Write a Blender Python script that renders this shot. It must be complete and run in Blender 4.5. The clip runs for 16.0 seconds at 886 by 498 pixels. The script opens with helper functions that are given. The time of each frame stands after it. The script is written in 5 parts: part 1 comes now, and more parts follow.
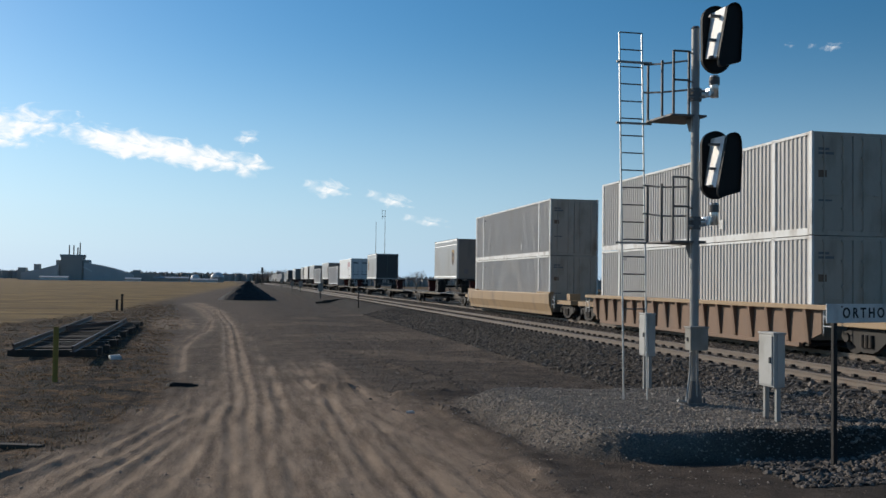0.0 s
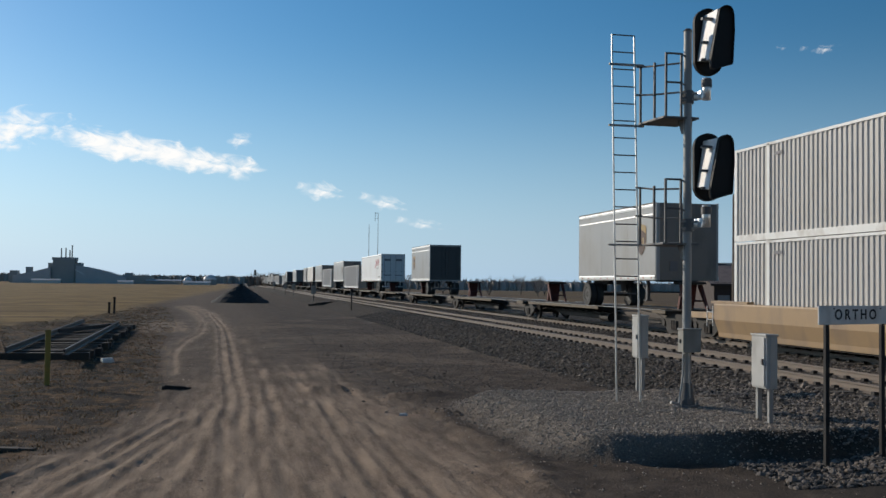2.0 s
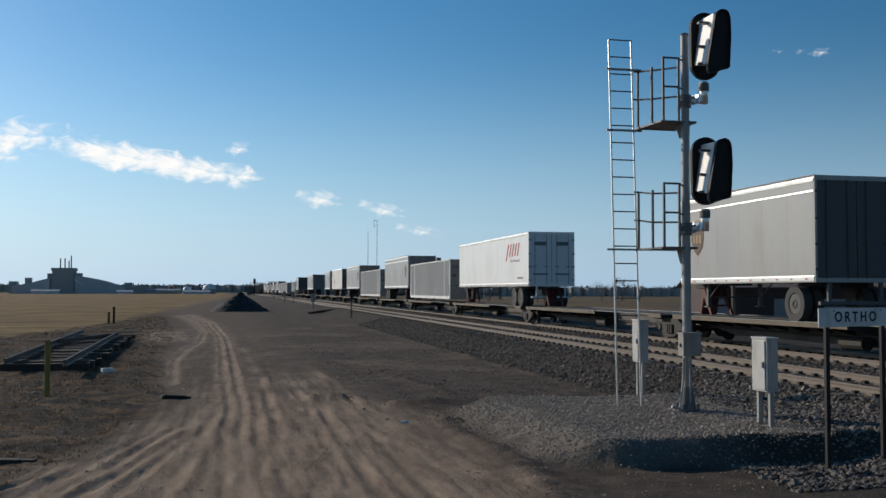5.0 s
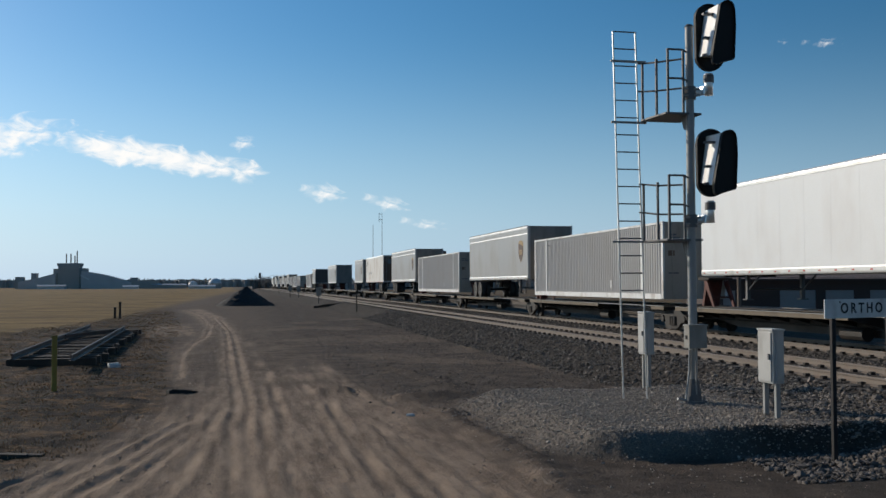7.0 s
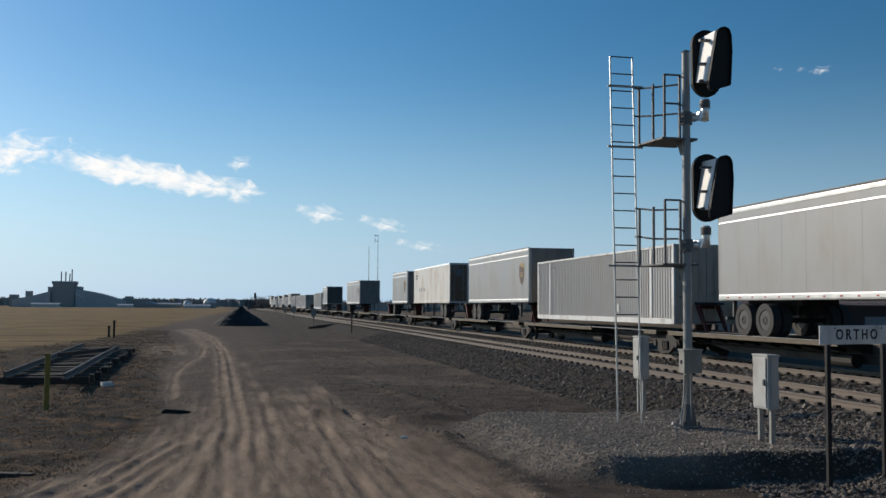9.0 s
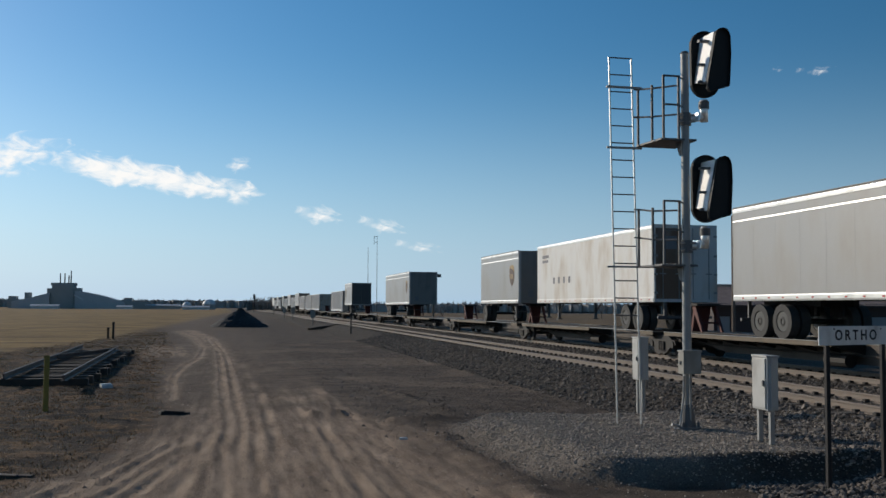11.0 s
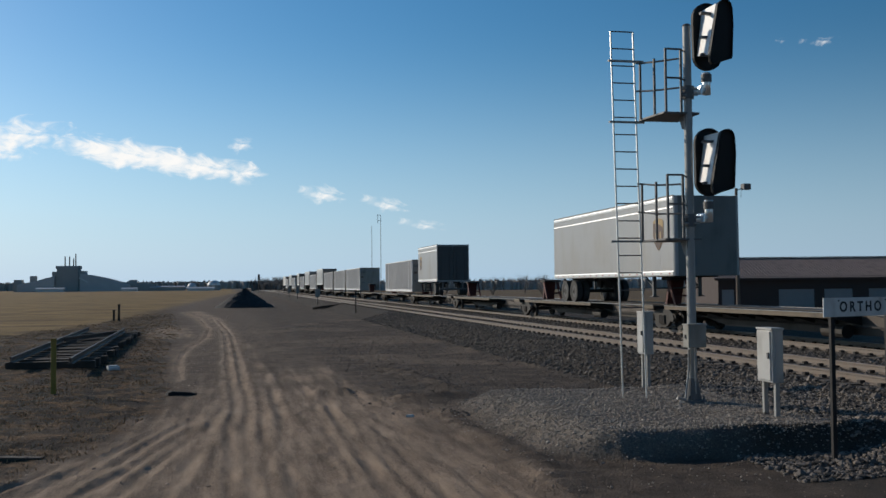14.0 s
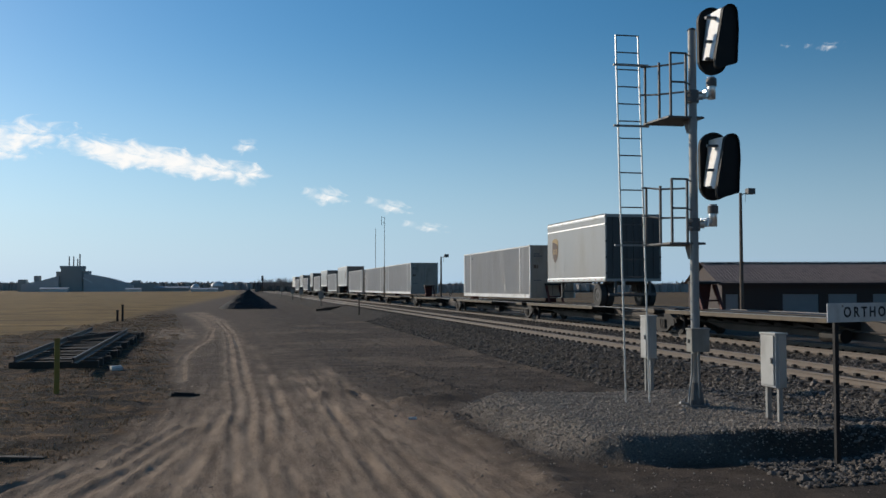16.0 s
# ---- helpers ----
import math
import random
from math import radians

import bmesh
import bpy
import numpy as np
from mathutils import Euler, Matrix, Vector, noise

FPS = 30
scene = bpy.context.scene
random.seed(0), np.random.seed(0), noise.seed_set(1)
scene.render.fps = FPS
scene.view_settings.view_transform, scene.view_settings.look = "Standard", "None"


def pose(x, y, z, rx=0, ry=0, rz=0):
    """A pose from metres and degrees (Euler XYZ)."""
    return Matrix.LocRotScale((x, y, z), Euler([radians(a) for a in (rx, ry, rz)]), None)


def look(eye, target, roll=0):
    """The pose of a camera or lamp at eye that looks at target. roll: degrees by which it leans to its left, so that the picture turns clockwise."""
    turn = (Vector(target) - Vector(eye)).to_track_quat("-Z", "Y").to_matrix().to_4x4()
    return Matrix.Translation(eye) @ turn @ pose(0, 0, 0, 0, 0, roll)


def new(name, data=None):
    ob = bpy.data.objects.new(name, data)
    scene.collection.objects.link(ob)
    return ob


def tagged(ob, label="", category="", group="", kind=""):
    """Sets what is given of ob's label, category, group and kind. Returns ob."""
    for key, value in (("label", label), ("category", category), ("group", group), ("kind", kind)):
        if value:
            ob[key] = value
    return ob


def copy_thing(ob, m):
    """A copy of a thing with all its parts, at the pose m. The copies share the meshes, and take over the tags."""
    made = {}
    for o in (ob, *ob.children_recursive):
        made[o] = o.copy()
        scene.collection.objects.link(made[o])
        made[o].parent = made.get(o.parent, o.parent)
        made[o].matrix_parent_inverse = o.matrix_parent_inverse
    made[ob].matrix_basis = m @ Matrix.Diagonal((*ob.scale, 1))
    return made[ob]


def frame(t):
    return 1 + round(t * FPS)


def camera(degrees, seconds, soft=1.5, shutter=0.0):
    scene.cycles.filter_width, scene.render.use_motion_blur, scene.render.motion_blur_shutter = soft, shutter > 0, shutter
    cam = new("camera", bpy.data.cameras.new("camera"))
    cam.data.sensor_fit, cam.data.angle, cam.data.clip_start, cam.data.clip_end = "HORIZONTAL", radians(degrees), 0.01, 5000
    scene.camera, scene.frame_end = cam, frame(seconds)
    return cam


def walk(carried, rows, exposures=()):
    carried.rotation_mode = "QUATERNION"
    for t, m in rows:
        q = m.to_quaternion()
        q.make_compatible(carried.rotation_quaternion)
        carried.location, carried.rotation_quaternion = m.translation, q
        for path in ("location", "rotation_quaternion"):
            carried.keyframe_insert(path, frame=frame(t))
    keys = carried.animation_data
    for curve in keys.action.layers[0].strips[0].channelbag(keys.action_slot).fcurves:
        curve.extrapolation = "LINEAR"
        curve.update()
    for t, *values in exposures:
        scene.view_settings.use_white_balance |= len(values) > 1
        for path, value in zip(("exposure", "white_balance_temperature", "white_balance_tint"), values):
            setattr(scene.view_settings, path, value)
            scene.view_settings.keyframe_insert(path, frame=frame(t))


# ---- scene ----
import functools

cam = camera(48.32, 16.0, soft=1.5)
EYE = 2.45
PATH = [
    (0.0, -11.63, 1.91, -0.78), (0.5, -11.67, 2.09, -0.85), (1.0, -11.92, 2.16, -0.76), (1.5, -11.93, 2.15, -0.49),
    (2.0, -12.03, 2.05, -0.70), (2.5, -12.02, 2.27, -0.52), (3.0, -11.88, 2.32, -0.53), (3.5, -11.88, 2.45, -0.35),
    (4.0, -11.95, 2.41, -0.24), (6.5, -11.92, 2.46, 0.18), (7.0, -11.75, 2.04, 0.21), (7.5, -11.81, 2.01, 0.25),
    (8.0, -12.01, 2.69, -0.05), (8.5, -11.99, 3.21, -0.40), (9.0, -12.02, 3.32, -0.40), (11.5, -12.10, 3.38, -0.28),
    (12.0, -11.96, 3.06, 0.02), (12.5, -11.94, 2.68, 0.14), (13.0, -11.71, 2.30, 0.45), (13.5, -11.58, 2.14, 0.30),
    (14.0, -11.81, 2.08, 0.52), (14.5, -11.71, 2.22, 0.37), (15.0, -11.63, 2.11, 0.18), (15.5, -11.61, 2.05, 0.32),
    (16.0, -11.61, 2.23, 0.12)]
walk(cam, [(t, pose(0, 0, EYE, 90 + p, r, y)) for t, y, p, r in PATH],
     exposures=[(0.0, 0.10), (2.5, 0.0), (9.0, 0.0), (12.5, -0.06), (16.0, -0.02)])

# ---------------------------------------------------------------- light
SUN_AZ, SUN_EL = -43.0, 22.0          # degrees from the track's heading, to its left; height
world = bpy.data.worlds.new("sky")
world.use_nodes = True
scene.world = world
wn = world.node_tree
sky = wn.nodes.new("ShaderNodeTexSky")
sky.sky_type, sky.sun_disc = "NISHITA", False
sky.sun_elevation, sky.sun_rotation = radians(SUN_EL), radians(SUN_AZ)
sky.altitude, sky.air_density, sky.dust_density, sky.ozone_density = 100, 1.0, 0.55, 4.0
tone = wn.nodes.new("ShaderNodeHueSaturation")
tone.inputs["Saturation"].default_value = 1.27
tone.inputs["Hue"].default_value = 0.494
wn.links.new(sky.outputs[0], tone.inputs["Color"])
# pale blue haze that thickens evenly towards the horizon
coord, split = wn.nodes.new("ShaderNodeTexCoord"), wn.nodes.new("ShaderNodeSeparateXYZ")
thick, haze = wn.nodes.new("ShaderNodeMapRange"), wn.nodes.new("ShaderNodeMix")
wn.links.new(coord.outputs["Generated"], split.inputs[0])
wn.links.new(split.outputs["Z"], thick.inputs[0])
thick.interpolation_type = "SMOOTHERSTEP"
thick.inputs[1].default_value, thick.inputs[2].default_value, thick.inputs[3].default_value, thick.inputs[4].default_value = -0.10, 0.28, 0.97, 0.0
haze.data_type = "RGBA"
haze.inputs[7].default_value = (4.45, 6.55, 8.75, 1)
wn.links.new(thick.outputs[0], haze.inputs[0])
wn.links.new(tone.outputs[0], haze.inputs[6])
# the whole sky brightens towards the sun's side
side, glow, lit = wn.nodes.new("ShaderNodeVectorMath"), wn.nodes.new("ShaderNodeMapRange"), wn.nodes.new("ShaderNodeVectorMath")
side.operation, lit.operation = "DOT_PRODUCT", "SCALE"
side.inputs[1].default_value = (math.sin(radians(SUN_AZ)), math.cos(radians(SUN_AZ)), 0)
wn.links.new(coord.outputs["Generated"], side.inputs[0])
wn.links.new(side.outputs["Value"], glow.inputs[0])
glow.inputs[1].default_value, glow.inputs[2].default_value, glow.inputs[3].default_value, glow.inputs[4].default_value = -0.5, 1.0, 0.54, 1.11
wn.links.new(haze.outputs[2], lit.inputs[0])
wn.links.new(glow.outputs[0], lit.inputs["Scale"])
wn.links.new(lit.outputs[0], wn.nodes["Background"].inputs[0])
wn.nodes["Background"].inputs[1].default_value = 0.100
sun = new("sun", bpy.data.lights.new("sun", "SUN"))
sun.data.energy, sun.data.angle, sun.data.color = 3.2, radians(0.5), (1.0, 0.89, 0.74)
az, el = radians(SUN_AZ), radians(SUN_EL)
sun.matrix_world = look((math.sin(az) * math.cos(el) * 50, math.cos(az) * math.cos(el) * 50, math.sin(el) * 50), (0, 0, 0))


# ---------------------------------------------------------------- materials
def mat(name, col, rough=0.7, metal=0.0, scale=6.0, var=0.25, bump=0.2, dirt=None, streak=0.0, fine=60.0, depth=0.01, each=0.06, spec=0.5):
    """Two-scale noise on colour and relief; dirt: a second colour in patches; streak: how far patches run down."""
    m = bpy.data.materials.new(name)
    m.use_nodes = True
    n, l = m.node_tree.nodes, m.node_tree.links
    b = n["Principled BSDF"]
    b.inputs["Metallic"].default_value = metal
    b.inputs["Specular IOR Level"].default_value = spec
    co = n.new("ShaderNodeTexCoord")
    mp = n.new("ShaderNodeMapping")
    mp.inputs["Scale"].default_value = (1, 1, 1 - 0.85 * streak)
    l.new(co.outputs["Object"], mp.inputs[0])
    big, small = n.new("ShaderNodeTexNoise"), n.new("ShaderNodeTexNoise")
    for t, s, d in ((big, scale, 5), (small, fine, 3)):
        t.inputs["Scale"].default_value, t.inputs["Detail"].default_value = s, d
    l.new(mp.outputs[0], big.inputs[0])
    l.new(co.outputs["Object"], small.inputs[0])
    info = n.new("ShaderNodeObjectInfo")
    val = n.new("ShaderNodeMath")
    val.operation = "MULTIPLY_ADD"
    val.inputs[1].default_value, val.inputs[2].default_value = var, 1 - var / 2
    l.new(big.outputs[0], val.inputs[0])
    v2 = n.new("ShaderNodeMath")
    v2.operation = "MULTIPLY_ADD"
    v2.inputs[1].default_value = var * 0.6
    l.new(small.outputs[0], v2.inputs[0])
    l.new(val.outputs[0], v2.inputs[2])
    v3 = n.new("ShaderNodeMath")
    v3.operation = "MULTIPLY_ADD"
    v3.inputs[1].default_value = each
    l.new(info.outputs["Random"], v3.inputs[0])
    l.new(v2.outputs[0], v3.inputs[2])
    hsv = n.new("ShaderNodeHueSaturation")
    hsv.inputs["Color"].default_value = (*col, 1)
    l.new(v3.outputs[0], hsv.inputs["Value"])
    out = hsv.outputs[0]
    if dirt:
        ramp = n.new("ShaderNodeMapRange")
        ramp.inputs[1].default_value, ramp.inputs[2].default_value = 0.48, 0.78
        l.new(big.outputs[0], ramp.inputs[0])
        mix = n.new("ShaderNodeMix")
        mix.data_type = "RGBA"
        mix.inputs[7].default_value = (*dirt, 1)
        l.new(ramp.outputs[0], mix.inputs[0])
        l.new(out, mix.inputs[6])
        out = mix.outputs[2]
    l.new(out, b.inputs["Base Color"])
    rr = n.new("ShaderNodeMapRange")
    rr.inputs[3].default_value, rr.inputs[4].default_value = max(0.05, rough - 0.12), min(1, rough + 0.12)
    l.new(big.outputs[0], rr.inputs[0])
    l.new(rr.outputs[0], b.inputs["Roughness"])
    if bump:
        bp = n.new("ShaderNodeBump")
        bp.inputs["Strength"].default_value, bp.inputs["Distance"].default_value = bump, depth
        l.new(small.outputs[0], bp.inputs["Height"])
        l.new(bp.outputs[0], b.inputs["Normal"])
    return m


def island(m, amount=0.5):
    """Vary the value piece by piece inside one mesh."""
    n, l = m.node_tree.nodes, m.node_tree.links
    b = n["Principled BSDF"]
    src = b.inputs["Base Color"].links[0].from_socket
    g = n.new("ShaderNodeNewGeometry")
    h, r = n.new("ShaderNodeHueSaturation"), n.new("ShaderNodeMapRange")
    r.inputs[3].default_value, r.inputs[4].default_value = 1 - amount, 1 + amount
    l.new(g.outputs["Random Per Island"], r.inputs[0])
    l.new(r.outputs[0], h.inputs["Value"])
    l.new(src, h.inputs["Color"])
    l.new(h.outputs[0], b.inputs["Base Color"])
    return m


BOXGREY = mat("container_paint", (0.475, 0.455, 0.43), 0.55, 0, 1.1, 0.14, 0.08, (0.47, 0.44, 0.40), 0.7, 30)
BOXEND = mat("container_end_paint", (0.43, 0.375, 0.31), 0.6, 0, 1.4, 0.4, 0.1, (0.22, 0.155, 0.10), 0.7, 30)
BOXTRIM = mat("container_trim", (0.70, 0.70, 0.68), 0.5, 0, 2, 0.2, 0.05, (0.42, 0.38, 0.33), 0.4, 30)
TRAILWHITE = mat("trailer_white", (0.74, 0.75, 0.74), 0.38, 0, 0.8, 0.12, 0.03, (0.69, 0.68, 0.66), 0.7, 20)
TRAILGREY = mat("trailer_grey", (0.335, 0.33, 0.32), 0.36, 0.12, 0.9, 0.2, 0.04, (0.305, 0.285, 0.255), 0.7, 20)
TRAILOLD = mat("trailer_stained", (0.60, 0.59, 0.56), 0.5, 0, 1.2, 0.25, 0.05, (0.45, 0.38, 0.30), 0.7, 20)
# trailer ends: the shade on nose and parcel doors is painted into darker greys
NOSESHADE = mat("shaded_trailer_nose", (0.19, 0.18, 0.165), 0.5, 0, 1.0, 0.25, 0.05, (0.075, 0.07, 0.065), 0.7, 20)
DOORSHADE = mat("shaded_door", (0.075, 0.073, 0.07), 0.5, 0, 1.0, 0.25, 0.05, None, 0.7, 20)
DOORBROWN = mat("brown_door", (0.15, 0.085, 0.05), 0.5, 0, 1.2, 0.4, 0.05, (0.30, 0.26, 0.22), 0.7, 20)
ALU = mat("aluminium", (0.62, 0.62, 0.60), 0.38, 0.7, 3, 0.2, 0.05, None, 0, 40)
STEELDARK = mat("dark_running_gear", (0.020, 0.017, 0.015), 0.75, 0, 4, 0.6, 0.3, (0.045, 0.033, 0.025), 0.2, 30)
SPINE = mat("spine_car_paint", (0.013, 0.011, 0.009), 0.7, 0, 2, 0.5, 0.2, (0.035, 0.024, 0.017), 0.3, 30)
DECK = mat("deck_steel", (0.024, 0.019, 0.015), 0.6, 0, 2, 0.45, 0.2, (0.065, 0.04, 0.022), 0.2, 30)
HITCHRED = mat("hitch_red", (0.095, 0.024, 0.018), 0.65, 0, 4, 0.5, 0.2, (0.022, 0.016, 0.014), 0.2, 30)
WELLRUST = mat("well_rust", (0.185, 0.115, 0.075), 0.7, 0, 1.6, 0.45, 0.2, (0.16, 0.115, 0.088), 0.6, 25)
WELLTAN = mat("well_tan", (0.33, 0.225, 0.125), 0.6, 0, 1.4, 0.3, 0.12, (0.23, 0.17, 0.12), 0.6, 25)
TYRE = mat("tyre", (0.05, 0.048, 0.045), 0.85, 0, 8, 0.4, 0.2)
RIM = mat("rim", (0.06, 0.06, 0.057), 0.5, 0.3, 8, 0.3, 0.1)
GOLD = mat("emblem_gold", (0.33, 0.22, 0.08), 0.45, 0, 3, 0.12, 0)
BROWN = mat("emblem_brown", (0.075, 0.035, 0.018), 0.45, 0, 3, 0.15, 0)
RED = mat("emblem_red", (0.42, 0.02, 0.025), 0.45, 0, 3, 0.15, 0)
MARK = mat("marking_dark", (0.16, 0.16, 0.17), 0.6, 0, 5, 0.2, 0)
MARKRED = mat("marker_lamp_red", (0.40, 0.04, 0.02), 0.4, 0, 5, 0.1, 0)
GALV = mat("galvanised_steel", (0.27, 0.27, 0.26), 0.5, 0.2, 5, 0.3, 0.1, None, 0.4, 50)
GALVDARK = mat("dull_steel", (0.11, 0.11, 0.11), 0.55, 0.2, 5, 0.3, 0.1, None, 0.3, 50)
SIGBLACK = mat("signal_black", (0.012, 0.012, 0.012), 0.62, 0, 5, 0.3, 0.05, None, 0, 40, spec=0.3)
SIGGREY = mat("signal_housing", (0.78, 0.77, 0.74), 0.5, 0, 5, 0.15, 0.05)
ELBOW = mat("bare_aluminium", (0.86, 0.86, 0.84), 0.34, 0.8, 5, 0.1, 0.03, None, 0, 40)
CASE = mat("case_grey", (0.40, 0.40, 0.385), 0.5, 0.1, 3, 0.2, 0.08, (0.29, 0.28, 0.26), 0.6, 40)
CASEDIRTY = mat("junction_box_grey", (0.26, 0.255, 0.23), 0.6, 0, 3, 0.3, 0.1, (0.18, 0.165, 0.14), 0.6, 40)
SIGNWHITE = mat("sign_white", (0.66, 0.66, 0.64), 0.5, 0, 4, 0.15, 0.05, (0.48, 0.46, 0.43), 0.4, 40)
POSTDARK = mat("dark_post", (0.016, 0.015, 0.015), 0.8, 0, 6, 0.5, 0.3)
BLACK = mat("letter_black", (0.012, 0.012, 0.013), 0.6, 0, 8, 0.2, 0)
RAILTOP = mat("rail_steel", (0.145, 0.118, 0.095), 0.55, 0.1, 6, 0.35, 0.15, (0.16, 0.115, 0.085), 0, 40)
RAILOLD = mat("old_rail", (0.075, 0.055, 0.045), 0.6, 0.2, 6, 0.4, 0.2, (0.045, 0.033, 0.027), 0, 40)
TIE = mat("concrete_tie", (0.062, 0.052, 0.043), 0.85, 0, 5, 0.4, 0.3, (0.07, 0.06, 0.05), 0, 60, each=0.25)
OLDTIE = mat("wooden_tie", (0.05, 0.039, 0.031), 0.9, 0, 5, 0.6, 0.5, (0.085, 0.066, 0.052), 0, 50, each=0.4)
YELLOW = mat("marker_yellow", (0.27, 0.20, 0.035), 0.6, 0, 5, 0.3, 0.1, (0.22, 0.16, 0.05), 0.5)
STONE = island(mat("ballast_stone", (0.098, 0.082, 0.068), 0.85, 0, 20, 0.5, 0.3), 0.8)
PADSTONE = island(mat("grey_gravel", (0.27, 0.23, 0.19), 0.9, 0, 20, 0.4, 0.3), 0.32)
CLODMAT = island(mat("dirt_clod", (0.25, 0.19, 0.145), 0.95, 0, 10, 0.5, 0.4), 0.4)
GRASS = island(mat("dry_grass", (0.30, 0.19, 0.10), 0.85, 0, 3, 0.4, 0), 0.6)
BARK = mat("bark", (0.11, 0.09, 0.075), 0.9, 0, 5, 0.4, 0.3)
# distant twigs: haze is put into the colour, paler than the near twigs
HAZETWIG = island(mat("far_woods", (0.36, 0.32, 0.29), 0.9, 0, 0.05, 0.3, 0), 0.3)
DECKEDGE = mat("deck_edge", (0.095, 0.068, 0.038), 0.6, 0, 1.2, 0.6, 0.1, (0.020, 0.016, 0.013), 0, 30)
SILLTAN = mat("sill_dust", (0.062, 0.049, 0.039), 0.7, 0, 0.9, 0.5, 0.1, (0.035, 0.027, 0.021), 0.3, 25)
GLINT = mat("bright_aluminium", (0.50, 0.50, 0.49), 0.40, 0.7, 1.5, 0.5, 0.05, (0.32, 0.31, 0.29), 0, 30)
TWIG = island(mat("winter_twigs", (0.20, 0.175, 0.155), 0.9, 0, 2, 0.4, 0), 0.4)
COAL = mat("dark_pile", (0.035, 0.033, 0.033), 0.95, 0, 1.5, 0.5, 1.0, (0.06, 0.052, 0.045), 0, 8, 0.1)
BARNWALL = mat("barn_wall", (0.045, 0.03, 0.026), 0.7, 0, 2, 0.3, 0.1)
BARNROOF = mat("barn_roof", (0.17, 0.125, 0.105), 0.65, 0.0, 1.5, 0.25, 0.1, (0.12, 0.088, 0.075), 0.2)
BARNDOOR = mat("overhead_door", (0.26, 0.26, 0.26), 0.6, 0, 2, 0.2, 0.1)
WOODPOLE = mat("pole_wood", (0.12, 0.095, 0.075), 0.9, 0, 5, 0.4, 0.3)
# horizon concrete and roofs, their base colours lightened to paint in the haze
HAZECONC = mat("hazed_concrete", (0.33, 0.33, 0.315), 0.8, 0, 0.2, 0.3, 0)
HAZEROOF = mat("hazed_roof", (0.46, 0.465, 0.47), 0.6, 0, 0.2, 0.3, 0)
FARWHITE = mat("far_white", (0.62, 0.64, 0.64), 0.5, 0, 0.3, 0.2, 0)


# ---------------------------------------------------------------- building tools
class Shape:
    """A growing mesh of boxes, tubes and prisms."""

    def __init__(self):
        self.v, self.f = [], []

    def add(self, verts, faces):
        k = len(self.v)
        self.v += [tuple(p) for p in verts]
        self.f += [tuple(k + i for i in q) for q in faces]
        return self

    def box(self, x0, y0, z0, x1, y1, z1):
        return self.add([(x, y, z) for z in (z0, z1) for y in (y0, y1) for x in (x0, x1)],
                        [(0, 2, 3, 1), (4, 5, 7, 6), (0, 1, 5, 4), (2, 6, 7, 3), (0, 4, 6, 2), (1, 3, 7, 5)])

    def tube(self, a, b, r, r2=None, n=8):
        a, b = Vector(a), Vector(b)
        d = (b - a).normalized()
        u = d.orthogonal().normalized()
        w = d.cross(u)
        r2 = r if r2 is None else r2
        ring = [(u * math.cos(2 * math.pi * i / n) + w * math.sin(2 * math.pi * i / n)) for i in range(n)]
        return self.add([a + p * r for p in ring] + [b + p * r2 for p in ring],
                        [(i, (i + 1) % n, n + (i + 1) % n, n + i) for i in range(n)] + [tuple(range(n))[::-1], tuple(range(n, 2 * n))])

    def prism(self, outline, axis, a, b):
        """A closed outline of pairs, pushed along axis (0, 1 or 2) from a to b."""
        n = len(outline)
        put = lambda p, k: (k, p[0], p[1]) if axis == 0 else (p[0], k, p[1]) if axis == 1 else (p[0], p[1], k)
        return self.add([put(p, a) for p in outline] + [put(p, b) for p in outline],
                        [(i, (i + 1) % n, n + (i + 1) % n, n + i) for i in range(n)] + [tuple(range(n))[::-1], tuple(range(n, 2 * n))])

    def strip(self, line, axis, a, b):
        """An open line of pairs pushed along axis."""
        n = len(line)
        put = lambda p, k: (k, p[0], p[1]) if axis == 0 else (p[0], k, p[1]) if axis == 1 else (p[0], p[1], k)
        return self.add([put(p, a) for p in line] + [put(p, b) for p in line], [(i, i + 1, n + i + 1, n + i) for i in range(n - 1)])

    def mesh(self, name, material, smooth=False):
        me = bpy.data.meshes.new(name)
        me.from_pydata(self.v, [], self.f)
        bm = bmesh.new()
        bm.from_mesh(me)
        bmesh.ops.recalc_face_normals(bm, faces=bm.faces)
        bm.to_mesh(me)
        bm.free()
        me.materials.append(material)
        if smooth:
            me.polygons.foreach_set("use_smooth", [True] * len(me.polygons))
        return me


def part(name, shape, material, parent=None, label="", bevel=0.0, at=None, smooth=False):
    """One mesh object from a shape (or a mesh), under its thing or part."""
    me = shape if isinstance(shape, bpy.types.Mesh) else shape.mesh(name, material, smooth)
    ob = new(name, me)
    if parent:
        ob.parent = parent
    if at:
        ob.matrix_basis = at
    if bevel:
        bv = ob.modifiers.new("edge", "BEVEL")
        bv.width, bv.segments, bv.limit_method, bv.angle_limit = bevel, 2, "ANGLE", radians(40)
    if label:
        tagged(ob, label)
    return ob


def thing(name, label, category, group="", kind="", at=None):
    ob = tagged(new(name), label, category, group, kind)
    ob.empty_display_size = 0.2
    if at:
        ob.matrix_basis = at
    return ob


def lerp_table(table, y):
    return float(np.interp(y, [p[0] for p in table], [p[1] for p in table]))


def smooth(a, b, x):
    k = min(1.0, max(0.0, (x - a) / (b - a)))
    return k * k * (3 - 2 * k)


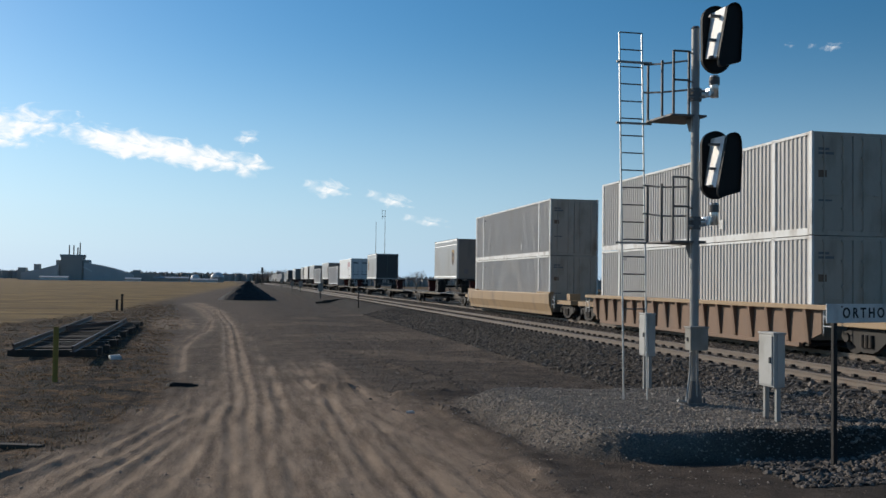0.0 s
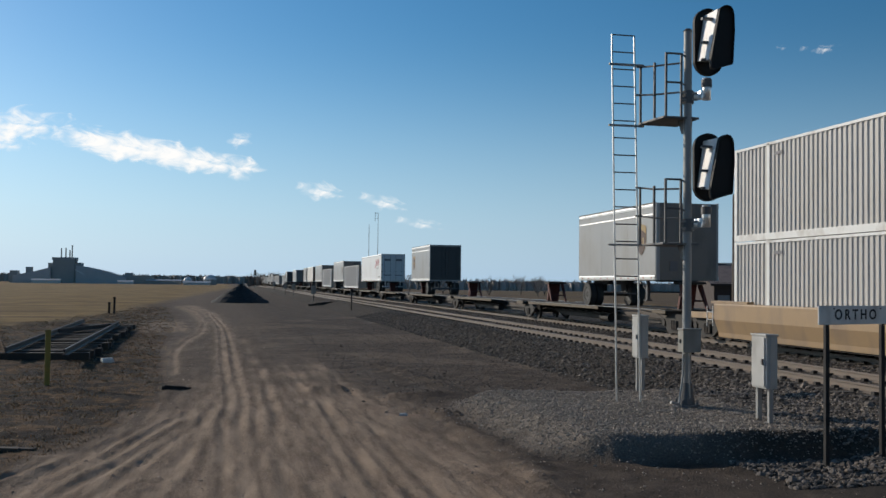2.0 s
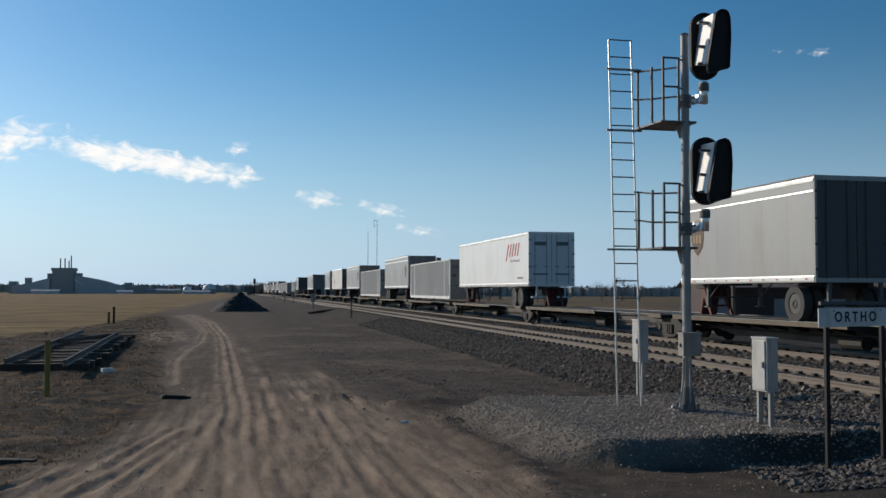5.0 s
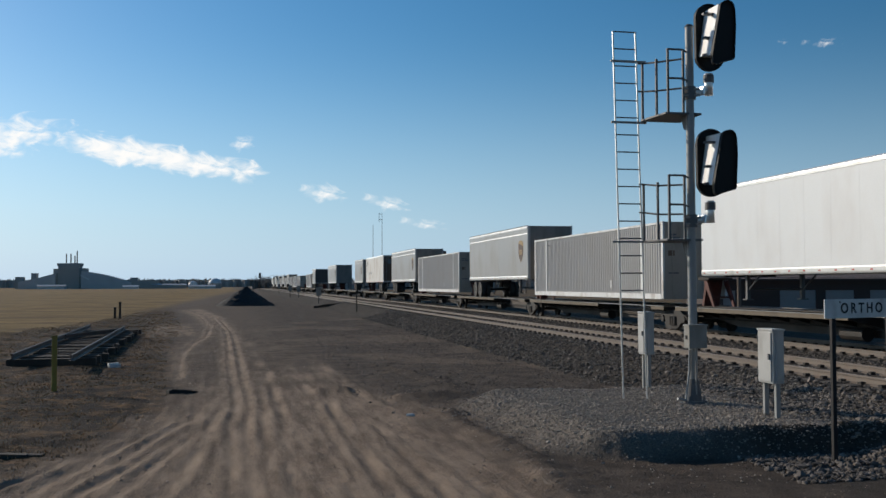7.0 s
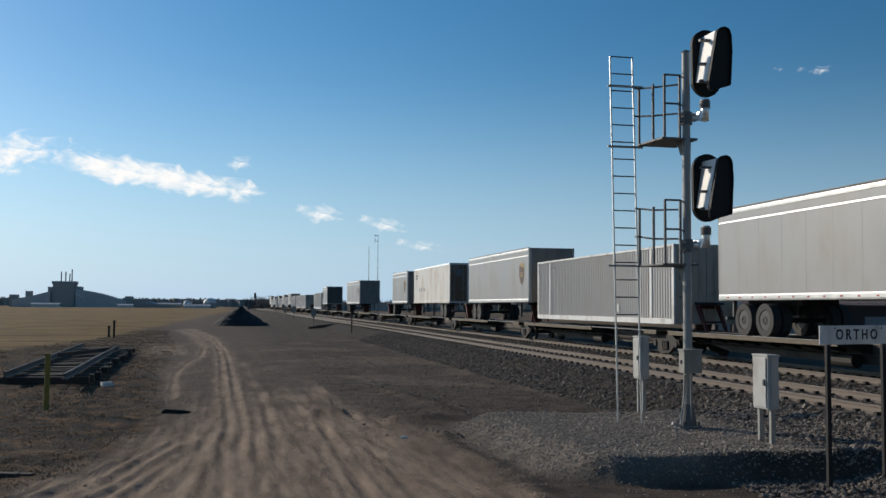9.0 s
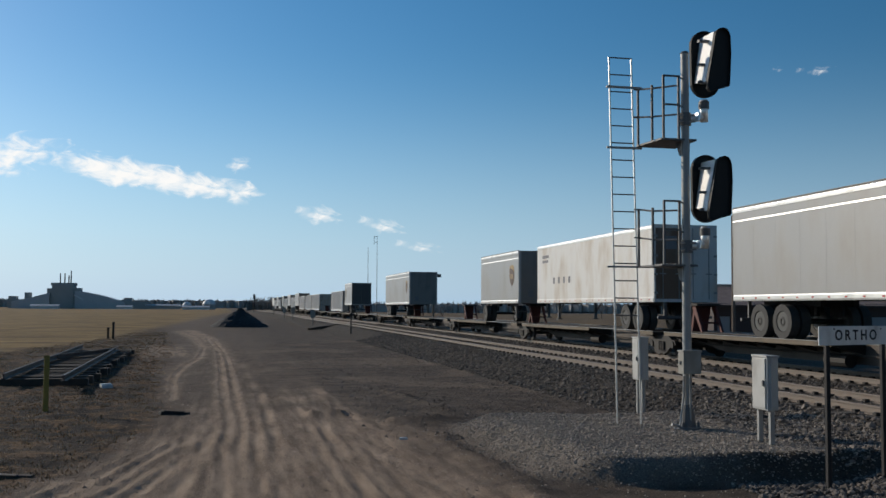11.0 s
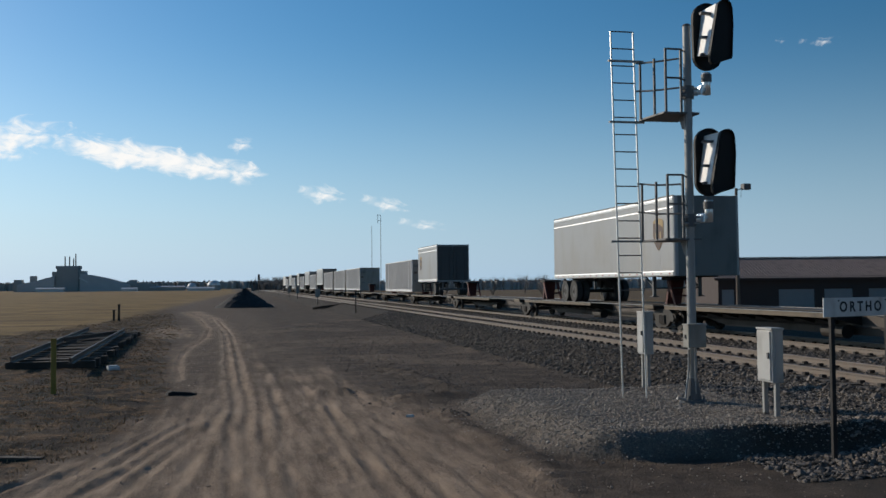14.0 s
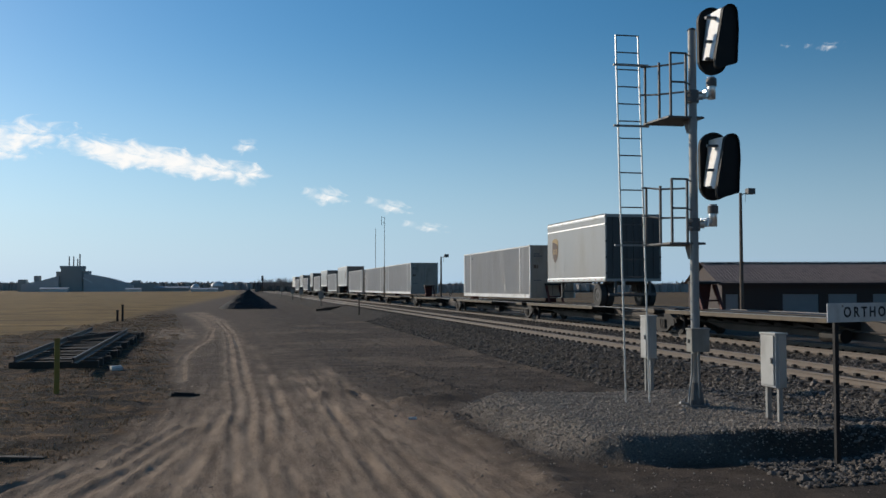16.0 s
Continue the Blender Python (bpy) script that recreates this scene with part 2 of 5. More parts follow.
# ---------------------------------------------------------------- ground
NEAR_TRACK, TRAIN_TRACK, RAIL_TOP = 12.3, 16.8, 0.70
ROAD_L = [(0, -6.5), (10, -4.4), (13.2, -2.75), (14.5, -2.35), (16, -1.9), (18, -1.75), (20, -1.3), (22.6, -1.3), (35, -2.2), (57, -2.8), (113, -7.0), (160, -9)]
ROAD_R = [(0, 4.6), (11, 3.7), (18.9, 3.6), (23, 3.0), (34, 2.6), (66, 2.2), (106, 1.4), (160, -2)]
FIELD = [(-50, -26), (30, -15), (51, -11.2), (71, -8.4), (138, -6.6), (260, -3), (400, 2), (4000, 2)]
RUTS = [
    [(9, -0.05), (16, -0.08), (21.7, 0.0), (25.8, -0.13), (31.7, -0.24), (41.2, -0.35), (54.3, -0.62), (75, -1.72), (103, -4.5)],
    [(9, 0.15), (16, 0.18), (23.6, 0.2), (34.8, 0.05), (51, -0.25), (75, -1.35), (103, -4.1)],
    [(28, -1.53), (35, -1.89), (40, -1.87), (48.5, -1.43), (59, -1.54), (79, -2.78), (100, -5.06)],
    [(12, 0.66), (14.3, 0.69), (18.1, 0.77), (23, 0.8), (27.7, 0.76), (34, 0.68), (40, 0.51), (46.8, 0.09)],
    [(10, -1.8), (12.6, -1.32), (14, -1.15), (15.9, -0.87), (17.4, -0.48), (21, -0.2)],
    [(10, -2.7), (12.7, -2.09), (14.1, -1.72), (16.3, -1.34), (18.4, -0.89), (22, -0.5)],
    [(10, -3.2), (13, -2.38), (14.2, -2.1), (16, -1.69), (18, -1.3), (21, -0.8)],
    [(10, -3.9), (13.2, -2.75), (14.5, -2.4), (17, -1.95), (19, -1.45)],
    [(10, -2.3), (13.4, -1.62), (14.9, -1.3), (18, -0.68), (20, -0.45)],
    [(10, -1.0), (13, -0.75), (14.8, -0.6), (17.3, -0.42), (19.5, -0.3)],
    [(10, 0.36), (13, 0.38), (16, 0.42), (20, 0.5)],
    [(10, 1.28), (14, 1.4), (17.5, 1.5), (20.8, 1.62), (23.8, 1.59), (30, 1.5)],
    [(10, 1.75), (15.7, 1.8), (21, 1.86), (28, 1.74)],
    [(10, 2.45), (12.2, 2.41), (14.7, 2.34), (18.4, 2.31), (23.7, 2.35), (33, 2.43)],
    [(10, 2.95), (15.5, 2.8), (20, 2.72), (24.6, 2.6), (34, 2.4)]]


@functools.lru_cache(maxsize=4096)
def ruts_at(y):
    """The ruts that cross this y: their middle, strength and wear."""
    out = []
    for k, line in enumerate(RUTS):
        if line[0][0] - 2 < y < line[-1][0] + 4:
            ends = float(smooth(line[0][0] - 2, line[0][0], y) * (1 - smooth(line[-1][0] - 6, line[-1][0] + 4, y)))
            out.append((lerp_table(line, y) + 0.07 * fbm(k * 7.0, y, 0.3, 13), ends, max(0.03, (0.5 + 1.5 * fbm(k * 5.0, y, 0.34, 14)) if k > 2 else 0.75 + 0.35 * fbm(k * 5.0, y, 0.2, 14)) * (1 - (0.7 if k > 2 else 0.0) * float(smooth(20, 38, y)))))
    return out


def fbm(x, y, s, seed=0.0, octaves=3):
    return noise.fractal(Vector((x * s + seed, y * s - seed, seed * 0.7)), 1.0, 2.0, octaves)


def bed(x):
    """The raised track bed, and the lower ground behind it."""
    return float(np.interp(x, [8.5, 9.0, 10.5, 11.0, 18.4, 21.0, 24.0, 30, 40], [0, 0.06, 0.48, 0.532, 0.532, 0.50, 0.34, -0.35, -0.7]))


def pad(x, y):
    """The gravel mound that carries the signal."""
    dx = (x - 7.6) / (3.55 if x < 7.6 else 6.0)
    front = smooth(12.66, 13.14, y - 0.55 * max(0.0, 5.4 - x) + 0.08 * fbm(x, y, 0.9, 3))
    back = 1 - smooth(18.6, 20.6, y + 0.2 * fbm(x, y, 0.6, 4))
    return float(smooth(0.98, 0.70, abs(dx) + 0.06 * fbm(x, y, 0.7, 5)) * front * back)


def rut_depth(x, y):
    d = 0.0
    for c, ends, worn in ruts_at(y):
        q = abs(x - c)
        if q < 0.6:
            d += ends * worn * (-0.030 * math.exp(-(q / 0.09) ** 2) + 0.017 * math.exp(-((q - 0.17) / 0.06) ** 2)) 
    return d


def spoil(x, y):
    """Low ridges of scraped dirt beside the road."""
    a = 0.13 * math.exp(-((y - 21.0 - 0.2 * (x - 4)) / 0.35) ** 2) * float(smooth(3.0, 3.5, x) * (1 - smooth(4.9, 5.4, x)))
    b = 0.11 * math.exp(-((x - 5.0 + 0.12 * (y - 23)) / 0.28) ** 2) * float(smooth(21.5, 23, y) * (1 - smooth(28, 31, y)))
    c = 0.07 * math.exp(-((x - 3.9 - 0.15 * math.sin(y)) / 0.3) ** 2) * float(smooth(10, 12, y) * (1 - smooth(18, 20, y)))
    d = 0.10 * math.exp(-((y - 22.6 - 0.1 * x) / 0.25) ** 2) * smooth(1.5, 1.9, x) * (1 - smooth(2.4, 2.9, x))
    return (a + b + c + d) * (1 + 0.6 * fbm(x, y, 2.2, 8))


def height(x, y):
    far = math.hypot(x, y)
    z = 0.0
    if x > 8.4:
        z = bed(x)
    if 3 < x < 12 and 11.5 < y < 22:
        z = max(z, 0.38 * pad(x, y) + (0.02 * fbm(x, y, 1.5, 2)))
    if x < 8.6 and far < 140:
        z += rut_depth(x, y) + spoil(x, y) + 0.03 * fbm(x, y, 0.35, 1) + (0.016 * fbm(x, y, 2.2, 6) + 0.009 * fbm(x, y, 7.0, 16, 2)) * (1.0 if y < 60 else 0.4)
        z += 0.05 * max(0.0, fbm(x, y, 0.9, 9)) * float(smooth(-1.5, -4, x)) + 0.10 * float(smooth(-2.5, -8, x) * (1 - smooth(40, 90, y)))
    elif far < 60:
        z += 0.015 * fbm(x, y, 3.0, 6)
    if 8 < y < 34 and -4.5 < x < 3.6:
        u = x + 0.03 * max(0.0, 19 - y) ** 1.55 * smooth(0.6, -1.6, x)
        z += (0.017 * fbm(u * 4.2, y * 0.22, 1.0, 51) + 0.008 * fbm(u * 10, y * 0.6, 1.0, 52, 2)) * smooth(34, 26, y) * smooth(3.6, 2.8, x)
    if far > 200:
        z += 0.25 * fbm(x, y, 0.01, 3)
    return z


def steps(*stretches):
    out = []
    for a, b, n in stretches:
        out += list(np.linspace(a, b, n, endpoint=False))
    return out + [stretches[-1][1]]


def build_ground():
    xs = steps((-4000, -300, 14), (-300, -60, 24), (-60, -16, 44), (-16, -5, 84), (-5, 5.5, 210), (5.5, 11.2, 64), (11.2, 22, 24), (22, 80, 24), (80, 400, 20), (400, 4000, 12))
    ys = steps((-400, -20, 12), (-20, 8, 12), (8, 13, 60), (13, 20, 74), (20, 32, 76), (32, 60, 80), (60, 130, 70), (130, 300, 40), (300, 900, 30), (900, 4500, 16))
    nx, ny = len(xs), len(ys)
    verts, za, zb = [], [], []
    for y in ys:
        rl, rr, fe = lerp_table(ROAD_L, y), lerp_table(ROAD_R, y), lerp_table(FIELD, y)
        for x in xs:
            verts.append((x, y, height(x, y)))
            wob = 0.5 * fbm(x, y, 0.45, 11) + 0.25 * fbm(x, y, 1.7, 12)
            width = 0.5 + 0.02 * max(0, y)
            road = float(smooth(rl - width, rl + width, x + wob) * (1 - smooth(rr - width, rr + width, x + wob)))
            fade = 1 - 0.80 * float(smooth(17, 31, y + 3 * wob))
            track = 0.0
            for mid_x, ends, worn in ruts_at(y):
                q = (x - mid_x) / (0.08 + 0.005 * y)
                track = max(track, ends * worn * math.exp(-q * q) * (1 - 0.3 * float(smooth(22, 45, y))))
            dirt = min(1.0, road * (fade + 0.6 * track * (1 - fade) / 0.6))
            if y < 75 and -14 < x < 9:
                dirt = max(dirt, (0.32 if x > rl - 0.5 else 0.12) * smooth(0.05, 0.45, fbm(x, y, 0.22, 41) + 0.4 * wob))
                bare = math.hypot((x + 3.5 + 0.06 * (y - 56)) / 1.5, (y - 56) / 9.0)
                dirt = max(dirt, 0.85 * smooth(1.15, 0.6, bare + 0.7 * wob))
            field = 1 - float(smooth(fe - 1.2 - 0.01 * abs(y), fe + 0.8, x + 1.5 * wob))
            verge = float(1 - smooth(rl - 0.6 - 0.01 * abs(y), rl + 0.8, x + 1.3 * wob)) * (1 - field) * (1 - road * 0.8)
            gravel = pad(x, y) ** 0.5 if 3 < x < 12 and 11.5 < y < 22 else 0.0
            if 6.3 < x < 11 and 6 < y < 13.2:
                heap = float(smooth(6.3, 7.6, x + wob))
            else:
                heap = 0.0
            stone = heap + float(smooth(8.45, 8.95, x + 0.5 * wob) * (1 - smooth(23.0, 26.5, x)))
            if x > 26:
                field = 0.35 + 0.3 * fbm(x, y, 0.05, 2)
                dirt = float(1 - smooth(45, 70, x)) * 0.55 * float(1 - smooth(120, 200, y))
            stone = min(1.0, stone)
            za.append((dirt, gravel, stone, track))
            zb.append((verge, field, min(1.0, track) * (1 - stone), 1.0))
    faces = [(j * nx + i, j * nx + i + 1, (j + 1) * nx + i + 1, (j + 1) * nx + i) for j in range(ny - 1) for i in range(nx - 1)]
    me = bpy.data.meshes.new("ground")
    me.from_pydata(verts, [], faces)
    for nm, data in (("zone_a", za), ("zone_b", zb)):
        at = me.attributes.new(nm, "FLOAT_COLOR", "POINT")
        at.data.foreach_set("color", np.array(data, dtype=np.float32).ravel())
    me.polygons.foreach_set("use_smooth", [True] * len(me.polygons))
    m = bpy.data.materials.new("ground")
    m.use_nodes = True
    n, l = m.node_tree.nodes, m.node_tree.links
    b = n["Principled BSDF"]
    b.inputs["Roughness"].default_value = 0.95
    b.inputs["Specular IOR Level"].default_value = 0.15
    co = n.new("ShaderNodeTexCoord")

    def noise_at(scale, detail=6, rough=0.6, stretch=None):
        t = n.new("ShaderNodeTexNoise")
        t.inputs["Scale"].default_value, t.inputs["Detail"].default_value, t.inputs["Roughness"].default_value = scale, detail, rough
        if stretch:
            mp = n.new("ShaderNodeMapping")
            mp.inputs["Scale"].default_value = stretch
            l.new(co.outputs["Object"], mp.inputs[0])
            l.new(mp.outputs[0], t.inputs[0])
        else:
            l.new(co.outputs["Object"], t.inputs[0])
        return t.outputs[0]

    def ramp(src, a, b2, lo=0.36, hi=0.66):
        r = n.new("ShaderNodeValToRGB")
        r.color_ramp.elements[0].position, r.color_ramp.elements[1].position = lo, hi
        r.color_ramp.elements[0].color, r.color_ramp.elements[1].color = (*a, 1), (*b2, 1)
        l.new(src, r.inputs[0])
        return r.outputs[0]

    def mixed(fac, a, b2):
        x = n.new("ShaderNodeMix")
        x.data_type = "RGBA"
        l.new(fac, x.inputs[0])
        l.new(a, x.inputs[6])
        l.new(b2, x.inputs[7])
        return x.outputs[2]

    mid, fine, wide, grit = noise_at(1.3), noise_at(14), noise_at(0.16, 4), noise_at(46, 3)
    furrow = noise_at(0.9, 5, 0.6, (0.05, 0.5, 1.0))
    streaks = noise_at(3.6, 7, 0.68, (1.0, 0.13, 1.0))
    coarse = noise_at(5.0, 4, 0.6)
    cinder = mixed(fine, ramp(mid, (0.045, 0.035, 0.028), (0.145, 0.112, 0.086), 0.40, 0.62), ramp(grit, (0.035, 0.028, 0.023), (0.18, 0.14, 0.11)))
    dirt = mixed(fine, ramp(streaks, (0.12, 0.086, 0.062), (0.42, 0.315, 0.228), 0.40, 0.60), ramp(grit, (0.17, 0.122, 0.088), (0.40, 0.297, 0.212)))
    gravel = mixed(fine, ramp(grit, (0.10, 0.086, 0.072), (0.37, 0.32, 0.27)), ramp(mid, (0.18, 0.155, 0.13), (0.26, 0.225, 0.19)))
    stone = mixed(fine, ramp(grit, (0.02, 0.017, 0.014), (0.12, 0.10, 0.083)), ramp(mid, (0.04, 0.034, 0.028), (0.085, 0.071, 0.059)))
    # brown verge; its near-black patches paint in the shaded sides of bumps
    verge = mixed(ramp(mid, (0, 0, 0), (1, 1, 1), 0.46, 0.58), ramp(coarse, (0.008, 0.006, 0.005), (0.040, 0.026, 0.018), 0.38, 0.62), ramp(coarse, (0.042, 0.024, 0.012), (0.19, 0.108, 0.050), 0.38, 0.62))
    field = mixed(fine, ramp(furrow, (0.10, 0.064, 0.026), (0.33, 0.215, 0.082), 0.40, 0.62), ramp(wide, (0.13, 0.083, 0.034), (0.29, 0.19, 0.074), 0.40, 0.62))
    sep = []
    for nm in ("zone_a", "zone_b"):
        at = n.new("ShaderNodeAttribute")
        at.attribute_name = nm
        s = n.new("ShaderNodeSeparateColor")
        l.new(at.outputs["Color"], s.inputs[0])
        sep.append(s.outputs)
    c = mixed(sep[1][0], cinder, verge)
    c = mixed(sep[1][1], c, field)
    c = mixed(sep[0][0], c, dirt)
    c = mixed(sep[1][2], c, ramp(streaks, (0.25, 0.185, 0.134), (0.44, 0.33, 0.24)))
    c = mixed(sep[0][1], c, gravel)
    c = mixed(sep[0][2], c, stone)
    l.new(c, b.inputs["Base Color"])
    add = n.new("ShaderNodeMath")
    add.operation = "MULTIPLY_ADD"
    add.inputs[1].default_value = 1.2
    l.new(coarse, add.inputs[0])
    l.new(grit, add.inputs[2])
    bp = n.new("ShaderNodeBump")
    bp.inputs["Strength"].default_value, bp.inputs["Distance"].default_value = 0.9, 0.045
    l.new(add.outputs[0], bp.inputs["Height"])
    l.new(bp.outputs[0], b.inputs["Normal"])
    me.materials.append(m)
    return tagged(new("ground", me), "bare dirt, dark cinder gravel and dry field ground", "ground", kind="structure")


build_ground()


# ---------------------------------------------------------------- railway tracks
def rail_outline(x):
    """The cross-section of a rail, its head's middle at x."""
    z = RAIL_TOP
    half = [(0.075, z - 0.172), (0.075, z - 0.158), (0.012, z - 0.135), (0.012, z - 0.045), (0.036, z - 0.036), (0.036, z - 0.006), (0.028, z)]
    return [(x - a, b) for a, b in half] + [(x + a, b) for a, b in half[::-1]]


def tie_shape():
    s = Shape()
    s.prism([(-1.30, 0.34), (-1.30, 0.53), (-1.27, 0.545), (-0.45, 0.535), (0.45, 0.535), (1.27, 0.545), (1.30, 0.53), (1.30, 0.34)], 1, -0.125, 0.125)
    return s


def clip_shape(s, x, y):
    for k in (-1, 1):
        s.box(x + k * 0.13 - 0.055, y - 0.05, 0.54, x + k * 0.13 + 0.055, y + 0.05, 0.60)


TIE_MESH = tie_shape().mesh("tie", TIE)


def build_track(name, xc, label, parts_to):
    track = thing(name, label, "railway track", kind="structure")
    for x in (xc - 0.7525, xc + 0.7525):
        part("rail", Shape().prism(rail_outline(x), 1, -330, 1600), RAILTOP, track)
    clips, rest = Shape(), Shape()
    y, k = 8.0, 0
    while y < 420:
        if y < parts_to:
            ob = part("tie", TIE_MESH, TIE, track)
            ob.matrix_basis = pose(xc + random.uniform(-0.015, 0.015), y + random.uniform(-0.02, 0.02), random.uniform(-0.012, 0.012), 0, 0, random.uniform(-0.6, 0.6))
        else:
            rest.box(xc - 1.3, y - 0.125, 0.34, xc + 1.3, y + 0.125, 0.54)
        if y < 110:
            for x in (xc - 0.7525, xc + 0.7525):
                clip_shape(clips, x, y)
        y += 0.61
    tagged(part("far_ties", rest, TIE, track), kind="stuff")
    tagged(part("rail_clips", clips, STEELDARK, track), kind="stuff")
    return track


# ---------------------------------------------------------------- loose stones
ICO = bmesh.new()
bmesh.ops.create_icosphere(ICO, subdivisions=1, radius=1)
ICO_V = np.array([v.co[:] for v in ICO.verts])
ICO_F = np.array([[v.index for v in f.verts] for f in ICO.faces])
ICO.free()


def stones(name, spots, size, material, label, category, flat=0.7, seed=1):
    """spots: rows of x, y, z. One mesh of many uneven stones."""
    rng = np.random.default_rng(seed)
    n = len(spots)
    spots = np.array(spots)
    sizes = size * rng.lognormal(0, 0.35, n)
    v = np.repeat(ICO_V[None], n, 0) * rng.uniform(0.65, 1.25, (n, len(ICO_V), 1))
    v *= (sizes[:, None] * np.stack([rng.uniform(0.7, 1.3, n), rng.uniform(0.7, 1.3, n), np.full(n, flat)], 1))[:, None, :]
    a = rng.uniform(0, 6.28, n)
    ca, sa = np.cos(a)[:, None], np.sin(a)[:, None]
    x, y = v[:, :, 0] * ca - v[:, :, 1] * sa, v[:, :, 0] * sa + v[:, :, 1] * ca
    v = np.stack([x, y, v[:, :, 2]], 2) + spots[:, None, :]
    f = (ICO_F[None] + (np.arange(n) * len(ICO_V))[:, None, None]).reshape(-1, 3)
    me = bpy.data.meshes.new(name)
    me.from_pydata(v.reshape(-1, 3).tolist(), [], f.tolist())
    me.materials.append(material)
    return tagged(new(name, me), label, category, kind="stuff")


def scatter_stones():
    rng = np.random.default_rng(5)
    ballast, gravel, clods = [], [], []
    while len(ballast) < 24000:
        x, y = rng.uniform(8.7, 15.6), 9 + 62 * rng.random() ** 1.7
        if abs(x - NEAR_TRACK) < 1.3 and rng.random() < 0.75:
            continue
        z = height(x, y)
        if abs(abs(x - NEAR_TRACK) - 0.7525) > 0.12:
            ballast.append((x, y, z + 0.012))
    while len(gravel) < 22000:
        x, y = rng.uniform(3.6, 10.6), rng.uniform(11.0, 20.6)
        w = pad(x, y)
        if w <= 0.05 and x > 6.8 and y < 13.2 and rng.random() < 0.7:
            ballast.append((x, y, height(x, y) + 0.008))
        if rng.random() < (0.15 + 0.85 * w if w > 0.05 else 0.02):
            gravel.append((x, y, height(x, y) + 0.006))
    while len(clods) < 5200:
        x, y = rng.uniform(-9, 8.4), 9 + 38 * rng.random() ** 1.5
        if rng.random() < 0.2 + 4 * spoil(x, y) + 0.5 * (x < lerp_table(ROAD_L, y) + 0.6 and y < 30):
            clods.append((x, y, height(x, y) + 0.003))
    loose = []
    while len(loose) < 4500:
        x, y = rng.uniform(2.6, 8.7), 18 + 50 * rng.random() ** 1.6
        if x > lerp_table(ROAD_R, y) - 0.8 + rng.random() * 2 and rng.random() < 0.35 + 0.65 * max(0.0, fbm(x, y, 0.5, 33)):
            loose.append((x, y, height(x, y) + 0.004))
    stones("loose_gravel", loose, 0.017, STONE, "dark loose gravel on the cinder ground", "gravel", 0.7, 6)
    stones("ballast_stones", ballast, 0.029, STONE, "broken grey ballast stone on the track bed", "ballast", 0.75, 2)
    stones("gravel", gravel, 0.0125, PADSTONE, "light grey crushed gravel on the signal mound", "gravel", 0.75, 3)
    stones("dirt_clods", clods, 0.012, CLODMAT, "small dirt clods and pebbles on the road", "dirt", 0.6, 4)


# ---------------------------------------------------------------- dry grass
def grass(name, spots, tall, material, label, seed):
    rng = np.random.default_rng(seed)
    v, f = [], []
    for x, y, z in spots:
        for _ in range(6):
            a, lean = rng.uniform(0, 6.28), rng.uniform(0.1, 0.9)
            h, w = tall * rng.uniform(0.4, 1.3), 0.006 + 0.00035 * y
            px, py = x + rng.normal(0, 0.06), y + rng.normal(0, 0.06)
            tip = (px + math.cos(a) * h * lean, py + math.sin(a) * h * lean, z + h)
            k = len(v)
            v += [(px - w * math.sin(a), py + w * math.cos(a), z - 0.01), (px + w * math.sin(a), py - w * math.cos(a), z - 0.01), tip]
            f.append((k, k + 1, k + 2))
    me = bpy.data.meshes.new(name)
    me.from_pydata(v, [], f)
    me.materials.append(material)
    return tagged(new(name, me), label, "grass", kind="stuff")


def grow_grass():
    rng = np.random.default_rng(9)
    verge = []
    while len(verge) < 7000:
        x, y = rng.uniform(-16, 0), 10 + 85 * rng.random() ** 1.6
        if x < lerp_table(ROAD_L, y) - 0.2 and x > lerp_table(FIELD, y) - 1 and fbm(x, y, 0.5, 21) + rng.random() * 0.5 > 0.05:
            verge.append((x, y, height(x, y)))
    grass("verge_grass", verge, 0.035, GRASS, "short dead brown grass beside the dirt road", 31)


# ---------------------------------------------------------------- signal
def oval(w, h, n=28):
    """An upright outline with round ends."""
    r, out = w / 2, []
    for i in range(n):
        a = 2 * math.pi * i / n
        out.append((r * math.cos(a), r * math.sin(a) + (h / 2 - r) * (1 if math.sin(a) >= 0 else -1)))
    return out


